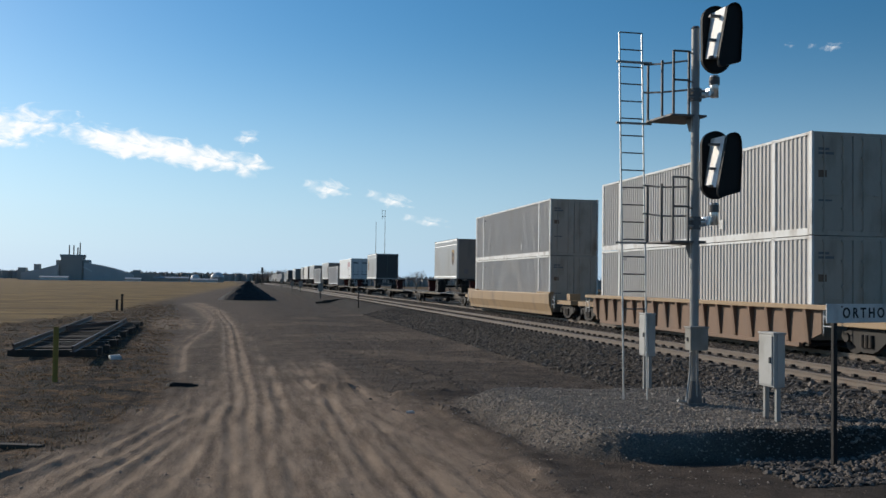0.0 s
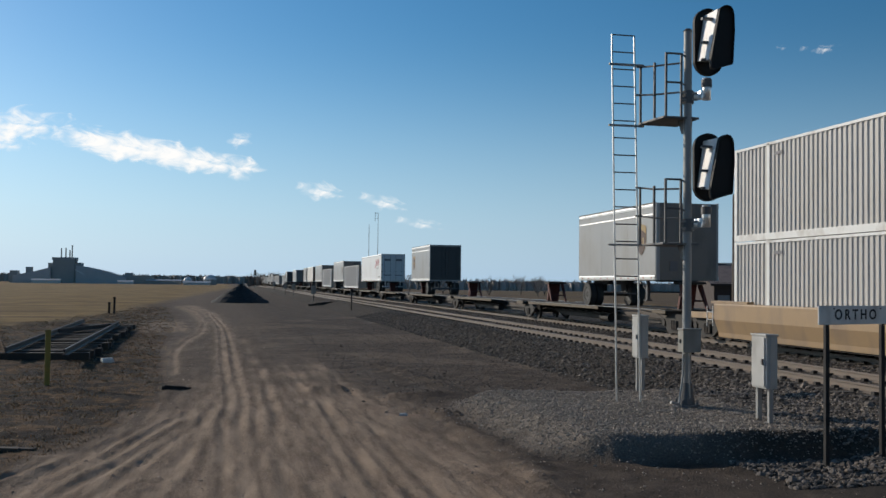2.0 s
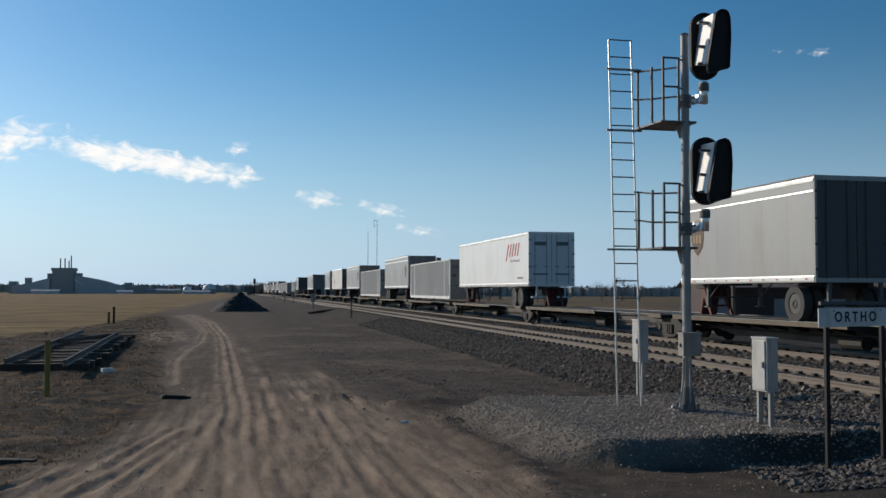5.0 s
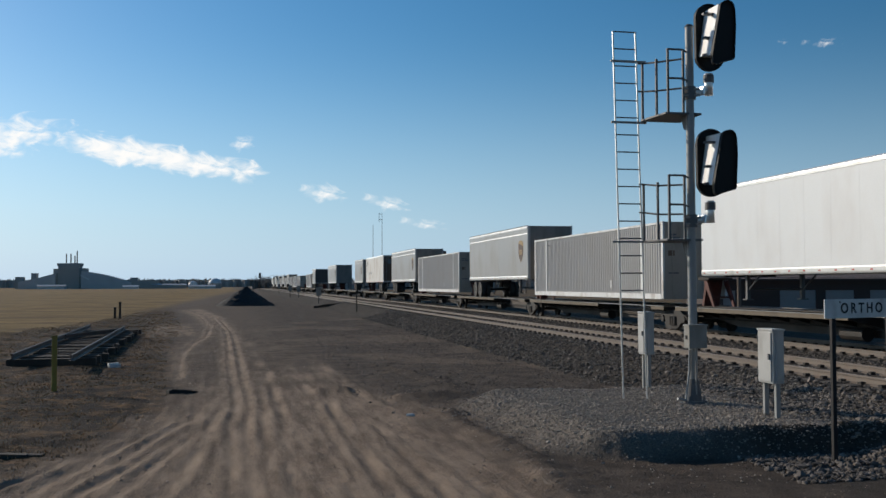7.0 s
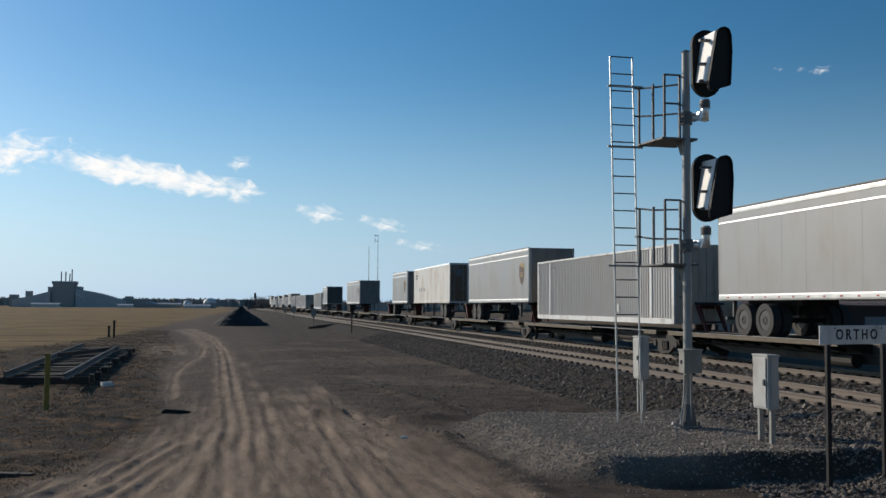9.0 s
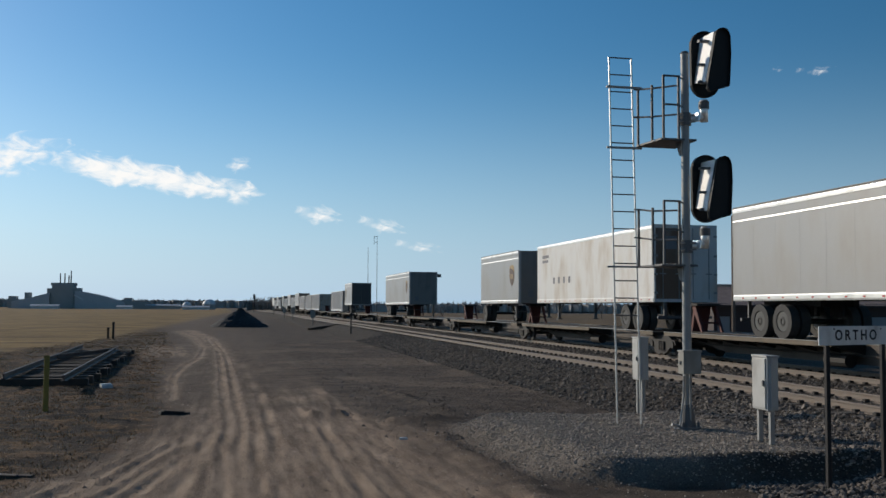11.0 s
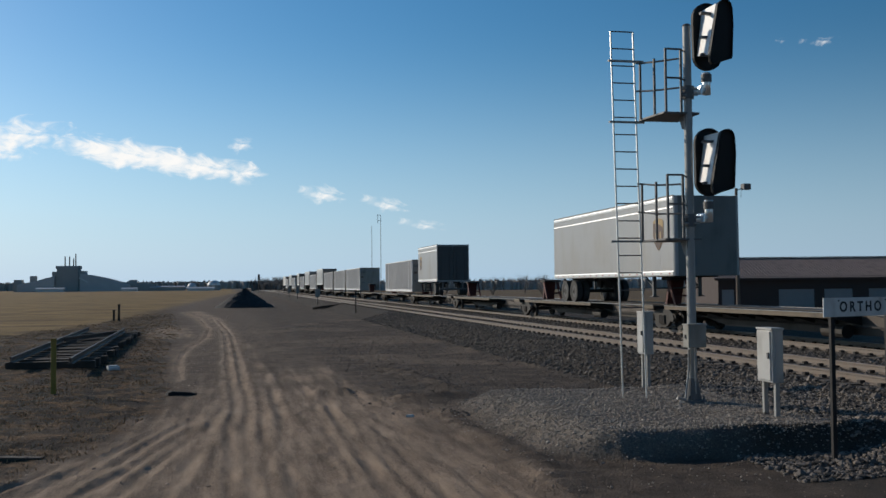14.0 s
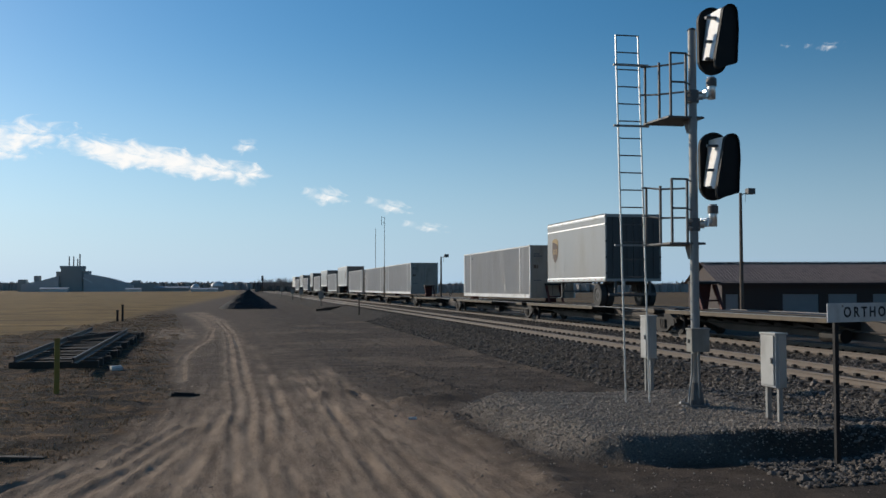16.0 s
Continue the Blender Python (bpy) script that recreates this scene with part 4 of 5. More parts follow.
        for z in (0.35, 1.05, 1.75, 2.5):
            part("hinge", Shape().box((x1 if k > 0 else x0) - 0.07, door_y + min(0, o * 0.03), z - 0.04, (x1 if k > 0 else x0) + 0.07, door_y + max(0, o * 0.03), z + 0.04), dm if style == "parcel" else GALV, door)
        if style == "lease":
            part("marking", Shape().box((x0 + x1) / 2 - 0.36, door_y - 0.012, 2.2, (x0 + x1) / 2 + 0.34, door_y - 0.006, 2.40), MARK, door)
            part("marking", Shape().box((x0 + x1) / 2 - 0.42, door_y - 0.012, 0.62, (x0 + x1) / 2 + 0.40, door_y - 0.006, 0.70), MARK, door)
        if style == "stained" and k < 0:
            part("marking", Shape().box((x0 + x1) / 2 - 0.2, door_y - 0.012, 2.0, (x0 + x1) / 2 + 0.25, door_y - 0.006, 2.5), MARK, door)
    fy0, fy1 = min(door_y - o * 0.06, door_y + o * 0.012), max(door_y - o * 0.06, door_y + o * 0.012)
    part("door_frame", Shape().box(-hw, fy0, H - 0.13, hw, fy1, H + 0.005).box(-hw, fy0, 0.0, hw, fy1, 0.12).box(-hw, fy0, 0.12, -hw + 0.07, fy1, H - 0.13).box(hw - 0.07, fy0, 0.12, hw, fy1, H - 0.13), ALU if style == "lease" else paint, tr)
    # running gear
    short = length < 10
    axles = [door_y - o * 1.05] if short else [door_y - o * 1.55, door_y - o * 2.80]
    part("slider_frame", Shape().box(-0.60, min(axles) - 0.9, -0.16, -0.42, max(axles) + 0.9, 0.02).box(0.42, min(axles) - 0.9, -0.16, 0.60, max(axles) + 0.9, 0.02), STEELDARK, tr)
    for y in axles:
        part("axle", Shape().tube((-1.0, y, -0.60), (1.0, y, -0.60), 0.07, n=8).box(-0.55, y - 0.3, -0.45, -0.45, y + 0.3, -0.14).box(0.45, y - 0.3, -0.45, 0.55, y + 0.3, -0.14), STEELDARK, tr)
        for x in (-1.15, -0.80, 0.80, 1.15):
            tyre = part("tyre", TYRE_MESH, TYRE, tr, at=pose(x, y, -0.60), bevel=0)
            part("rim", RIM_MESH, RIM, tyre)
    for k in (-1, 1):
        y = nose_y + e * (1.5 if short else 2.6)
        leg = Shape().box(k * 0.95 - 0.06, y - 0.06, -0.75, k * 0.95 + 0.06, y + 0.06, 0.02).box(k * 0.95 - 0.13, y - 0.13, -0.79, k * 0.95 + 0.13, y + 0.13, -0.75)
        leg.tube((k * 0.95, y, -0.5), (k * 0.95, y + e * 0.8, 0.02), 0.03, n=6)
        part("landing_leg", leg, GALVDARK, tr)
    part("cross_brace", Shape().tube((-0.95, nose_y + e * (1.5 if short else 2.6), -0.45), (0.95, nose_y + e * (1.5 if short else 2.6), -0.45), 0.03, n=6), GALVDARK, tr)
    g = Shape().box(-1.1, door_y - o * 0.12 - 0.05, -0.62, 1.1, door_y - o * 0.12 + 0.05, -0.52)
    for k in (-0.8, 0.8):
        g.box(k - 0.05, door_y - o * 0.12 - 0.04, -0.55, k + 0.05, door_y - o * 0.12 + 0.04, 0.02)
    part("rear_guard", g, SIGNWHITE if style == "lease" else GALVDARK, tr)
    part("kingpin_plate", Shape().box(-0.5, nose_y + min(0, e * 1.6) + e * 0.2, -0.05, 0.5, nose_y + max(0, e * 1.6) + e * 0.2, 0.02), STEELDARK, tr)
    return tr


WHEEL_R = 0.42
TYRE_MESH = wheel_mesh(0.50, 0.27).mesh("tyre", TYRE)
RIM_MESH = Shape().tube((-0.115, 0, 0), (0.115, 0, 0), 0.29, 0.29, 16).mesh("rim", RIM)


def wheelset_mesh():
    s = Shape().tube((-1.05, 0, 0), (1.05, 0, 0), 0.085, n=10)
    for x in (-0.765, 0.765):
        w = wheel_mesh(WHEEL_R, 0.13)
        s.add([(p[0] + x, p[1], p[2]) for p in w.v], w.f)
        for i in range(5):
            a = 2 * math.pi * i / 5
            s.tube((x - 0.06, 0.2 * math.cos(a), 0.2 * math.sin(a)), (x + 0.06, 0.2 * math.cos(a), 0.2 * math.sin(a)), 0.03, n=5)
    return s.mesh("wheelset", STEELDARK)


WHEELSET = wheelset_mesh()
frame_out = [(-1.12, 0.02), (-1.08, 0.16), (-0.80, 0.20), (-0.55, 0.34), (0.55, 0.34), (0.80, 0.20), (1.08, 0.16), (1.12, 0.02), (0.98, -0.08), (0.74, -0.04), (0.42, -0.26), (0.2, -0.34), (-0.2, -0.34), (-0.42, -0.26), (-0.74, -0.04), (-0.98, -0.08)]
FRAME_MESH = Shape().prism(frame_out, 0, -0.07, 0.07).tube((-0.11, -0.89, 0.02), (0.11, -0.89, 0.02), 0.13, n=10).tube((-0.11, 0.89, 0.02), (0.11, 0.89, 0.02), 0.13, n=10).mesh("side_frame", SPINE)
SPRING_MESH = Shape().tube((0, 0, -0.20), (0, 0, 0.12), 0.075, 0.07, 10).mesh("spring", DECK)


def add_truck(car, y):
    t = part("truck", Shape().box(-0.95, -0.22, -0.02, 0.95, 0.22, 0.24).tube((0, 0, 0.2), (0, 0, 0.42), 0.22, n=12), STEELDARK, car, at=pose(0, y, RT + WHEEL_R))
    for x in (-1.0, 1.0):
        part("side_frame", FRAME_MESH, SPINE, t, at=pose(x, 0, 0))
        for yy in (-0.18, 0.0, 0.18):
            part("spring", SPRING_MESH, DECK, t, at=pose(x * 1.085, yy, 0))
    for yy in (-0.89, 0.89):
        w = part("wheelset", WHEELSET, STEELDARK, t, at=pose(0, yy, 0))
    return t


PITCH, SPINE_START = 18.07, 78.3


def hitch_shapes():
    leg = [(-0.75, 1.62), (-0.62, 1.62), (0.02, 2.45), (0.02, 2.55), (-0.2, 2.55)]
    st = Shape().prism(leg, 0, -0.42, -0.34).prism(leg, 0, 0.34, 0.42).prism([(0.30, 1.62), (0.45, 1.62), (0.16, 2.55), (0, 2.55)], 0, -0.30, 0.30)
    st.tube((-0.38, -0.45, 1.95), (0.38, -0.45, 1.95), 0.035, n=6)
    plate = Shape().prism([(-0.42, 2.57), (-0.42, 2.64), (0.36, 2.68), (0.42, 2.60), (0.30, 2.55)], 0, -0.46, 0.46)
    return st.mesh("hitch_stand", HITCHRED), plate.mesh("hitch_plate", STEELDARK)


HITCH = hitch_shapes()


def add_hitch(car, y):
    st = part("hitch_stand", HITCH[0], HITCHRED, car, "dull red trailer hitch stand", at=pose(0, y, 0))
    part("hitch_plate", HITCH[1], STEELDARK, st)


def make_spine():
    """One unit of a spine car; origin under the middle of the unit, y along the track."""
    u = thing("spine_car", "dark rust-brown skeletal spine car with steel wheel decks", "railway car", "spine cars of the train")
    h = PITCH / 2
    top, bot = 1.60, 1.10
    sill = [(-h + 0.35, 1.22), (-h + 0.35, top), (h - 0.35, top), (h - 0.35, 1.22), (h - 2.0, 1.18), (h - 3.4, 0.98), (-h + 3.4, 0.98), (-h + 2.0, 1.18)]
    part("centre_sill", Shape().prism(sill, 0, -0.28, 0.28), SILLTAN, u, bevel=0.01)
    part("top_flange", Shape().box(-0.40, -h + 0.4, top, 0.40, h - 0.4, top + 0.025), DECK, u)
    for y0, y1 in ((-2.0, h - 0.75), (-h + 0.25, -h + 1.4)):
        for k in (-1, 1):
            x0, x1 = (0.42, 1.32) if k > 0 else (-1.32, -0.42)
            d = part("wheel_deck", Shape().box(x0, y0, 1.54, x1, y1, 1.585), DECK, u, "worn steel wheel deck", 0.006)
            edge = 1.32 * k
            # thin lip in paler steel paints the glint along the deck's top edge
            part("deck_lip", Shape().box(edge - 0.035, y0, 1.60, edge + 0.025, y1, 1.615), GALV, d, "worn deck lip with sun glint in its pale colour")
            part("deck_edge", Shape().box(edge - 0.02, y0, 1.47, edge + 0.02, y1, 1.60), DECKEDGE, d)
        n = max(1, int((y1 - y0) / 1.1))
        for i in range(n + 1):
            y = y0 + 0.1 + (y1 - y0 - 0.2) * i / n
            part("cross_bearer", Shape().prism([(-1.30, 1.50), (-1.30, 1.54), (1.30, 1.54), (1.30, 1.50), (0.28, 1.25), (-0.28, 1.25)], 1, y - 0.06, y + 0.06), SPINE, u)
    for k in (-1, 1):
        rail = Shape().tube((k * 1.30, -h + 1.3, 1.60), (k * 1.30, -1.9, 1.60), 0.020, n=6)
        for y in (-h + 3.2, -h + 5.1):
            rail.tube((k * 0.28, y, 1.40), (k * 1.30, y, 1.60), 0.018, n=6)
        part("grab_rail", rail, GALV, u, "thin steel rail along the open frame")
        part("air_pipe", Shape().tube((k * 0.45, -h + 0.6, 1.22), (k * 0.45, h - 0.6, 1.22), 0.03, n=6), STEELDARK, u)
    part("brake_cylinder", Shape().tube((0.62, 1.0, 1.08), (0.62, 2.0, 1.08), 0.17, n=12), SPINE, u)
    part("air_tank", Shape().tube((-0.62, -1.8, 1.08), (-0.62, -0.8, 1.08), 0.19, n=12), SPINE, u)
    part("end_cover", Shape().prism([(-h + 0.2, 1.15), (-h + 0.2, 1.5), (-h + 0.9, 1.62), (-h + 0.9, 1.0)], 0, -0.5, 0.5), SPINE, u)
    add_truck(u, h)
    return u


def make_well(material, ribbed, label):
    """A well car; its container's near end sits at y = 0."""
    u = thing("well_car", label, "railway car", "well cars of the train")
    y0, y1 = -1.3, CL + 1.3
    for k in (-1, 1):
        x = k * 1.42
        xi = k * 1.36
        if ribbed:
            side = part("well_side", Shape().prism([(y0 + 0.6, 1.90), (y0 + 0.6, 1.2), (y0 + 1.6, 0.86), (y1 - 1.6, 0.86), (y1 - 0.6, 1.2), (y1 - 0.6, 1.90)], 0, min(x, xi) - 0.0, max(x, xi)), material, u)
            n = 17
            for i in range(n):
                y = y0 + 1.2 + (y1 - y0 - 2.4) * i / (n - 1)
                part("rib", Shape().prism([(x - k * 0.01, 1.84), (x + k * 0.16, 1.84), (x + k * 0.14, 1.70), (x + k * 0.05, 0.92), (x - k * 0.01, 0.88)], 1, y - 0.075, y + 0.075), material, side)
            part("top_chord", Shape().box(min(xi, x + k * 0.17), y0, 1.84, max(xi, x + k * 0.17), y1, 1.97), WELLTAN, u, "tan steel top chord", 0.01)
            part("bottom_chord", Shape().box(min(xi, x + k * 0.06), y0 + 1.6, 0.78, max(xi, x + k * 0.06), y1 - 1.6, 0.90), material, u)
        else:
            part("well_side", Shape().prism([(xi, 1.95), (x + k * 0.16, 1.95), (x + k * 0.18, 1.90), (x + k * 0.16, 1.42), (x + k * 0.02, 1.02), (x, 0.86), (xi, 0.86)], 1, y0 + 0.5, y1 - 0.5), material, u, bevel=0.012)
            part("top_chord", Shape().box(min(xi, x + k * 0.17), y0 + 0.3, 1.945, max(xi, x + k * 0.17), y0 + 2.6, 2.03).box(min(xi, x + k * 0.17), y1 - 2.6, 1.945, max(xi, x + k * 0.17), y1 - 0.3, 2.03), material, u, bevel=0.008)
        for y in (y0 + 0.1, y1 - 0.1):
            part("grab_iron", Shape().tube((x, y, 1.2), (x, y, 1.85), 0.018, n=6).tube((x, y + 0.4, 1.2), (x, y + 0.4, 1.85), 0.018, n=6).tube((x, y, 1.4), (x, y + 0.4, 1.4), 0.015, n=6).tube((x, y, 1.65), (x, y + 0.4, 1.65), 0.015, n=6), SIGNWHITE, u)
    part("well_floor", Shape().box(-1.36, 0, 0.82, 1.36, CL, 0.90), STEELDARK, u)
    for a, b, yt in ((y0 - 1.9, y0 + 0.9, y0 - 0.9), (y1 - 0.9, y1 + 1.9, y1 + 0.9)):
        part("end_platform", Shape().box(-1.25, a, 1.42, 1.25, b, 1.62).box(-0.3, a - 0.1, 1.1, 0.3, b, 1.45), material if not ribbed else WELLTAN, u, bevel=0.01)
        part("brake_housing", Shape().box(-0.9, (a + b) / 2 - 0.25, 1.62, -0.35, (a + b) / 2 + 0.25, 1.95), WELLTAN, u, bevel=0.02)
        add_truck(u, yt)
    part("coupler", Shape().box(-0.12, y0 - 2.3, 1.12, 0.12, y0 - 1.7, 1.36).box(-0.12, y1 + 1.7, 1.12, 0.12, y1 + 2.3, 1.36), STEELDARK, u)
    return u


def build_train():
    w1 = make_well(WELLRUST, True, "rust-orange ribbed well car carrying two stacked containers")
    w2 = make_well(WELLTAN, False, "smooth tan well car carrying two stacked containers")
    on_train(w1, 24.76)
    on_train(w2, 48.34)
    cont = make_container()
    cont.matrix_basis = pose(TRAIN_TRACK, 24.76, 0.98)
    MOVERS.append((cont, 24.76))
    rest = [(24.76, 3.895), (48.34, 0.98), (48.34, 3.895)] + [(s, 1.86) for s in (160.0, 194.6, 339.1, 377.6, 395.6, 414.7, 449.2, 484.2, 520.0, 556.0)]
    for s, z in rest:
        c = copy_thing(cont, pose(TRAIN_TRACK, s, z))
        MOVERS.append((c, s))
        tagged(c, "pale grey corrugated steel container stacked in a well car" if s < 60 else "pale grey corrugated container riding a spine car")
    tagged(cont, "pale grey corrugated steel container stacked in a well car")
    parcel = "grey parcel trailer with a brown and gold shield emblem"
    kinds = {
        "pup_nose": make_trailer(8.45, False, TRAILGREY, "parcel", "short " + parcel),
        "pup_door": make_trailer(8.3, True, TRAILGREY, "parcel", "short " + parcel),
        "long_nose": make_trailer(13.8, False, TRAILGREY, "parcel", "long " + parcel),
        "lease": make_trailer(16.5, True, TRAILWHITE, "lease", "long white trailer with red slanted lettering shapes"),
        "stained": make_trailer(14.6, True, TRAILOLD, "stained", "old stained white trailer with a brown rear door")}
    loads = [("pup_nose", 70.4), ("pup_door", 113.9), ("lease", 140.45), ("long_nose", 177.4), ("long_nose", 212.3), ("stained", 232.1), ("pup_nose", 250.0),
             ("long_nose", 284.5), ("pup_door", 327.7), ("long_nose", 433.5), ("long_nose", 467.5), ("pup_door", 503.5), ("long_nose", 538.0), ("stained", 573.5)]
    used = set()
    for kind, s in loads:
        ob = kinds[kind]
        if kind in used:
            ob = copy_thing(ob, pose(TRAIN_TRACK, s, 2.70))
        used.add(kind)
        ob.matrix_basis = pose(TRAIN_TRACK, s, 2.70)
        MOVERS.append((ob, s))
    unit = make_spine()
    on_train(unit, SPINE_START)
    for k in range(1, 29):
        on_train(copy_thing(unit, pose(TRAIN_TRACK, SPINE_START + PITCH * k, 0)), SPINE_START + PITCH * k)
    add_truck(unit, -PITCH / 2)
    near_end = (0, 6, 8, 10, 12, 20, 22, 26)
    for ob, s in list(MOVERS):
        if ob.name.startswith("spine_car"):
            k = round((s - SPINE_START) / PITCH)
            if k in near_end:
                add_hitch(ob, -PITCH / 2 + 1.0)
            if k + 1 not in near_end:
                add_hitch(ob, PITCH / 2 - 1.2)


build_train()


# ---------------------------------------------------------------- beside the road
def build_pile():
    rng = np.random.default_rng(3)
    n, m, v, f = 48, 16, [], []
    for j in range(m + 1):
        r = 1 - j / m
        for i in range(n):
            a = 2 * math.pi * i / n
            rad = 3.0 * r * (1 + 0.10 * math.sin(2 * a + 1) + 0.05 * math.sin(5 * a))
            z = 2.18 * (1 - r) ** 0.92 * (1 - 0.05 * math.sin(3 * a)) + 0.05 * rng.normal() * (0 < j < m)
            v.append((0.88 + rad * math.cos(a) * 1.05 + 0.15 * (1 - r), 119 + rad * math.sin(a), z - 0.05 * (j == 0)))
    for j in range(m):
        f += [(j * n + i, j * n + (i + 1) % n, (j + 1) * n + (i + 1) % n, (j + 1) * n + i) for i in range(n)]
    s = Shape().add(v, f)
    tagged(part("slag_mound", s, COAL), "tall cone of dark crushed gravel beside the road", "gravel pile")


def build_panel():
    """Old track panel lying in the grass."""
    p = thing("scrap_track", "old rusty track panel with dark wooden ties in grass", "track panel")
    a0, a1 = Vector((-6.24, 29.9)), Vector((-7.18, 51.7))
    b0, b1 = Vector((-4.51, 29.0)), Vector((-5.24, 49.1))
    z = height(-6.3, 40)

    def rail(p0, p1, up):
        d = p1 - p0
        m = pose(p0.x, p0.y, z + up, 0, 0, math.degrees(math.atan2(-d.x, d.y)))
        out = [(x, q - RAIL_TOP + 0.172) for x, q in rail_outline(0)]
        part("rail", Shape().prism(out, 1, 0, d.length), RAILOLD, p, "rusty steel rail", 0, m)

    rail(a0, a1, 0.25)
    rail(b0, b1, 0.25)
    rail(Vector((-6.65, 41.3)), Vector((-5.11, 47.2)), 0.25)
    n = 26
    for i in range(n):
        k = 0.08 + 0.92 * i / (n - 1)
        q0, q1 = a0.lerp(a1, k), b0.lerp(b1, k)
        x0, x1, y = q0.x - 0.3, q1.x + 0.5, (q0.y + q1.y) / 2
        part("tie", Shape().box(x0 + random.uniform(-0.1, 0.1), y - 0.12, z - 0.02, x1 + random.uniform(-0.2, 0.2), y + 0.12, z + 0.19 + random.uniform(-0.02, 0.02)), OLDTIE, p, bevel=0.008)


def build_small():
    m = thing("marker_post", "faded yellow plastic marker post in dry grass", "marker post")
    part("post", Shape().prism([(-0.055, -0.012), (0.055, -0.012), (0.06, 0.0), (0.055, 0.012), (-0.055, 0.012), (-0.06, 0)], 2, height(-4.11, 24.1) - 0.1, 1.27), YELLOW, m, at=pose(-4.11, 24.1, 0, 0, 0, 8))
    part("cap", Shape().box(-0.062, -0.018, 1.25, 0.062, 0.018, 1.30), YELLOW, m, at=pose(-4.11, 24.1, 0, 0, 0, 8))
    for x, y, h in ((-8.35, 75.2, 1.15), (-8.75, 75.6, 0.75)):
        s = thing("stake", "thin dark wooden stake in the verge", "stake")
        part("shaft", Shape().box(x - 0.07, y - 0.07, -0.1, x + 0.07, y + 0.07, h), POSTDARK, s)
        part("stake_top", Shape().box(x - 0.09, y - 0.09, h - 0.02, x + 0.09, y + 0.09, h + 0.10), POSTDARK, s)
    s = thing("line_post", "slim dark post standing beside the track bed", "post")
    part("shaft", Shape().tube((9.6, 81, 0.1), (9.6, 81, 1.75), 0.06, 0.05, 8), POSTDARK, s)
    part("post_top", Shape().box(9.5, 80.95, 1.72, 9.7, 81.05, 1.95), POSTDARK, s)
    for x, y, h in ((9.6, 120, 2.1), (9.9, 165, 2.3), (9.4, 182, 2.3), (9.8, 240, 2.6)):
        s = thing("track_sign", "small weathered grey post sign beside the tracks", "sign", "posts along the tracks")
        part("shaft", Shape().box(x - 0.06, y - 0.06, 0, x + 0.06, y + 0.06, h), GALVDARK, s)
        part("plate", Shape().box(x - 0.30, y - 0.10, h - 1.0, x + 0.30, y - 0.065, h), CASEDIRTY, s)
    # scraps on the ground
    rng = np.random.default_rng(12)
    scraps = [(-1.25, 23.1, 0.55, 0.15, 0.08, POSTDARK, "dark broken plank lying in the dirt"), (-3.64, 30.9, 0.35, 0.28, 0.12, SIGNWHITE, "crumpled pale scrap in the grass"),
              (-5.35, 22.3, 0.45, 0.2, 0.10, OLDTIE, "broken grey board in the grass"),
              (3.15, 18.2, 0.12, 0.10, 0.05, SIGNWHITE, "pale scrap beside the road"),
              (-3.1, 15.2, 0.6, 0.16, 0.05, OLDTIE, "dark board lying in dry grass"),
              (9.4, 104, 2.6, 0.9, 0.28, OLDTIE, "stack of old dark ties")]
    for x, y, a, b, h, m, label in scraps:
        z = height(x, y)
        sh = Shape()
        for _ in range(3):
            px, py = rng.uniform(-0.25, 0.25) * a, rng.uniform(-0.25, 0.25) * b
            sh.prism([(px - a / 2 * rng.uniform(0.6, 1), py - b / 2), (px + a / 2 * rng.uniform(0.5, 1), py - b / 2 * rng.uniform(0.4, 1)), (px + a / 2, py + b / 2 * rng.uniform(0.5, 1)), (px - a / 2 * rng.uniform(0.7, 1), py + b / 2)], 2, -0.03, h * rng.uniform(0.5, 1))
        tagged(part("scrap", sh, m, at=pose(x, y, z, rng.uniform(-5, 5), rng.uniform(-5, 5), rng.uniform(-20, 20)), bevel=0.008), label, "debris")


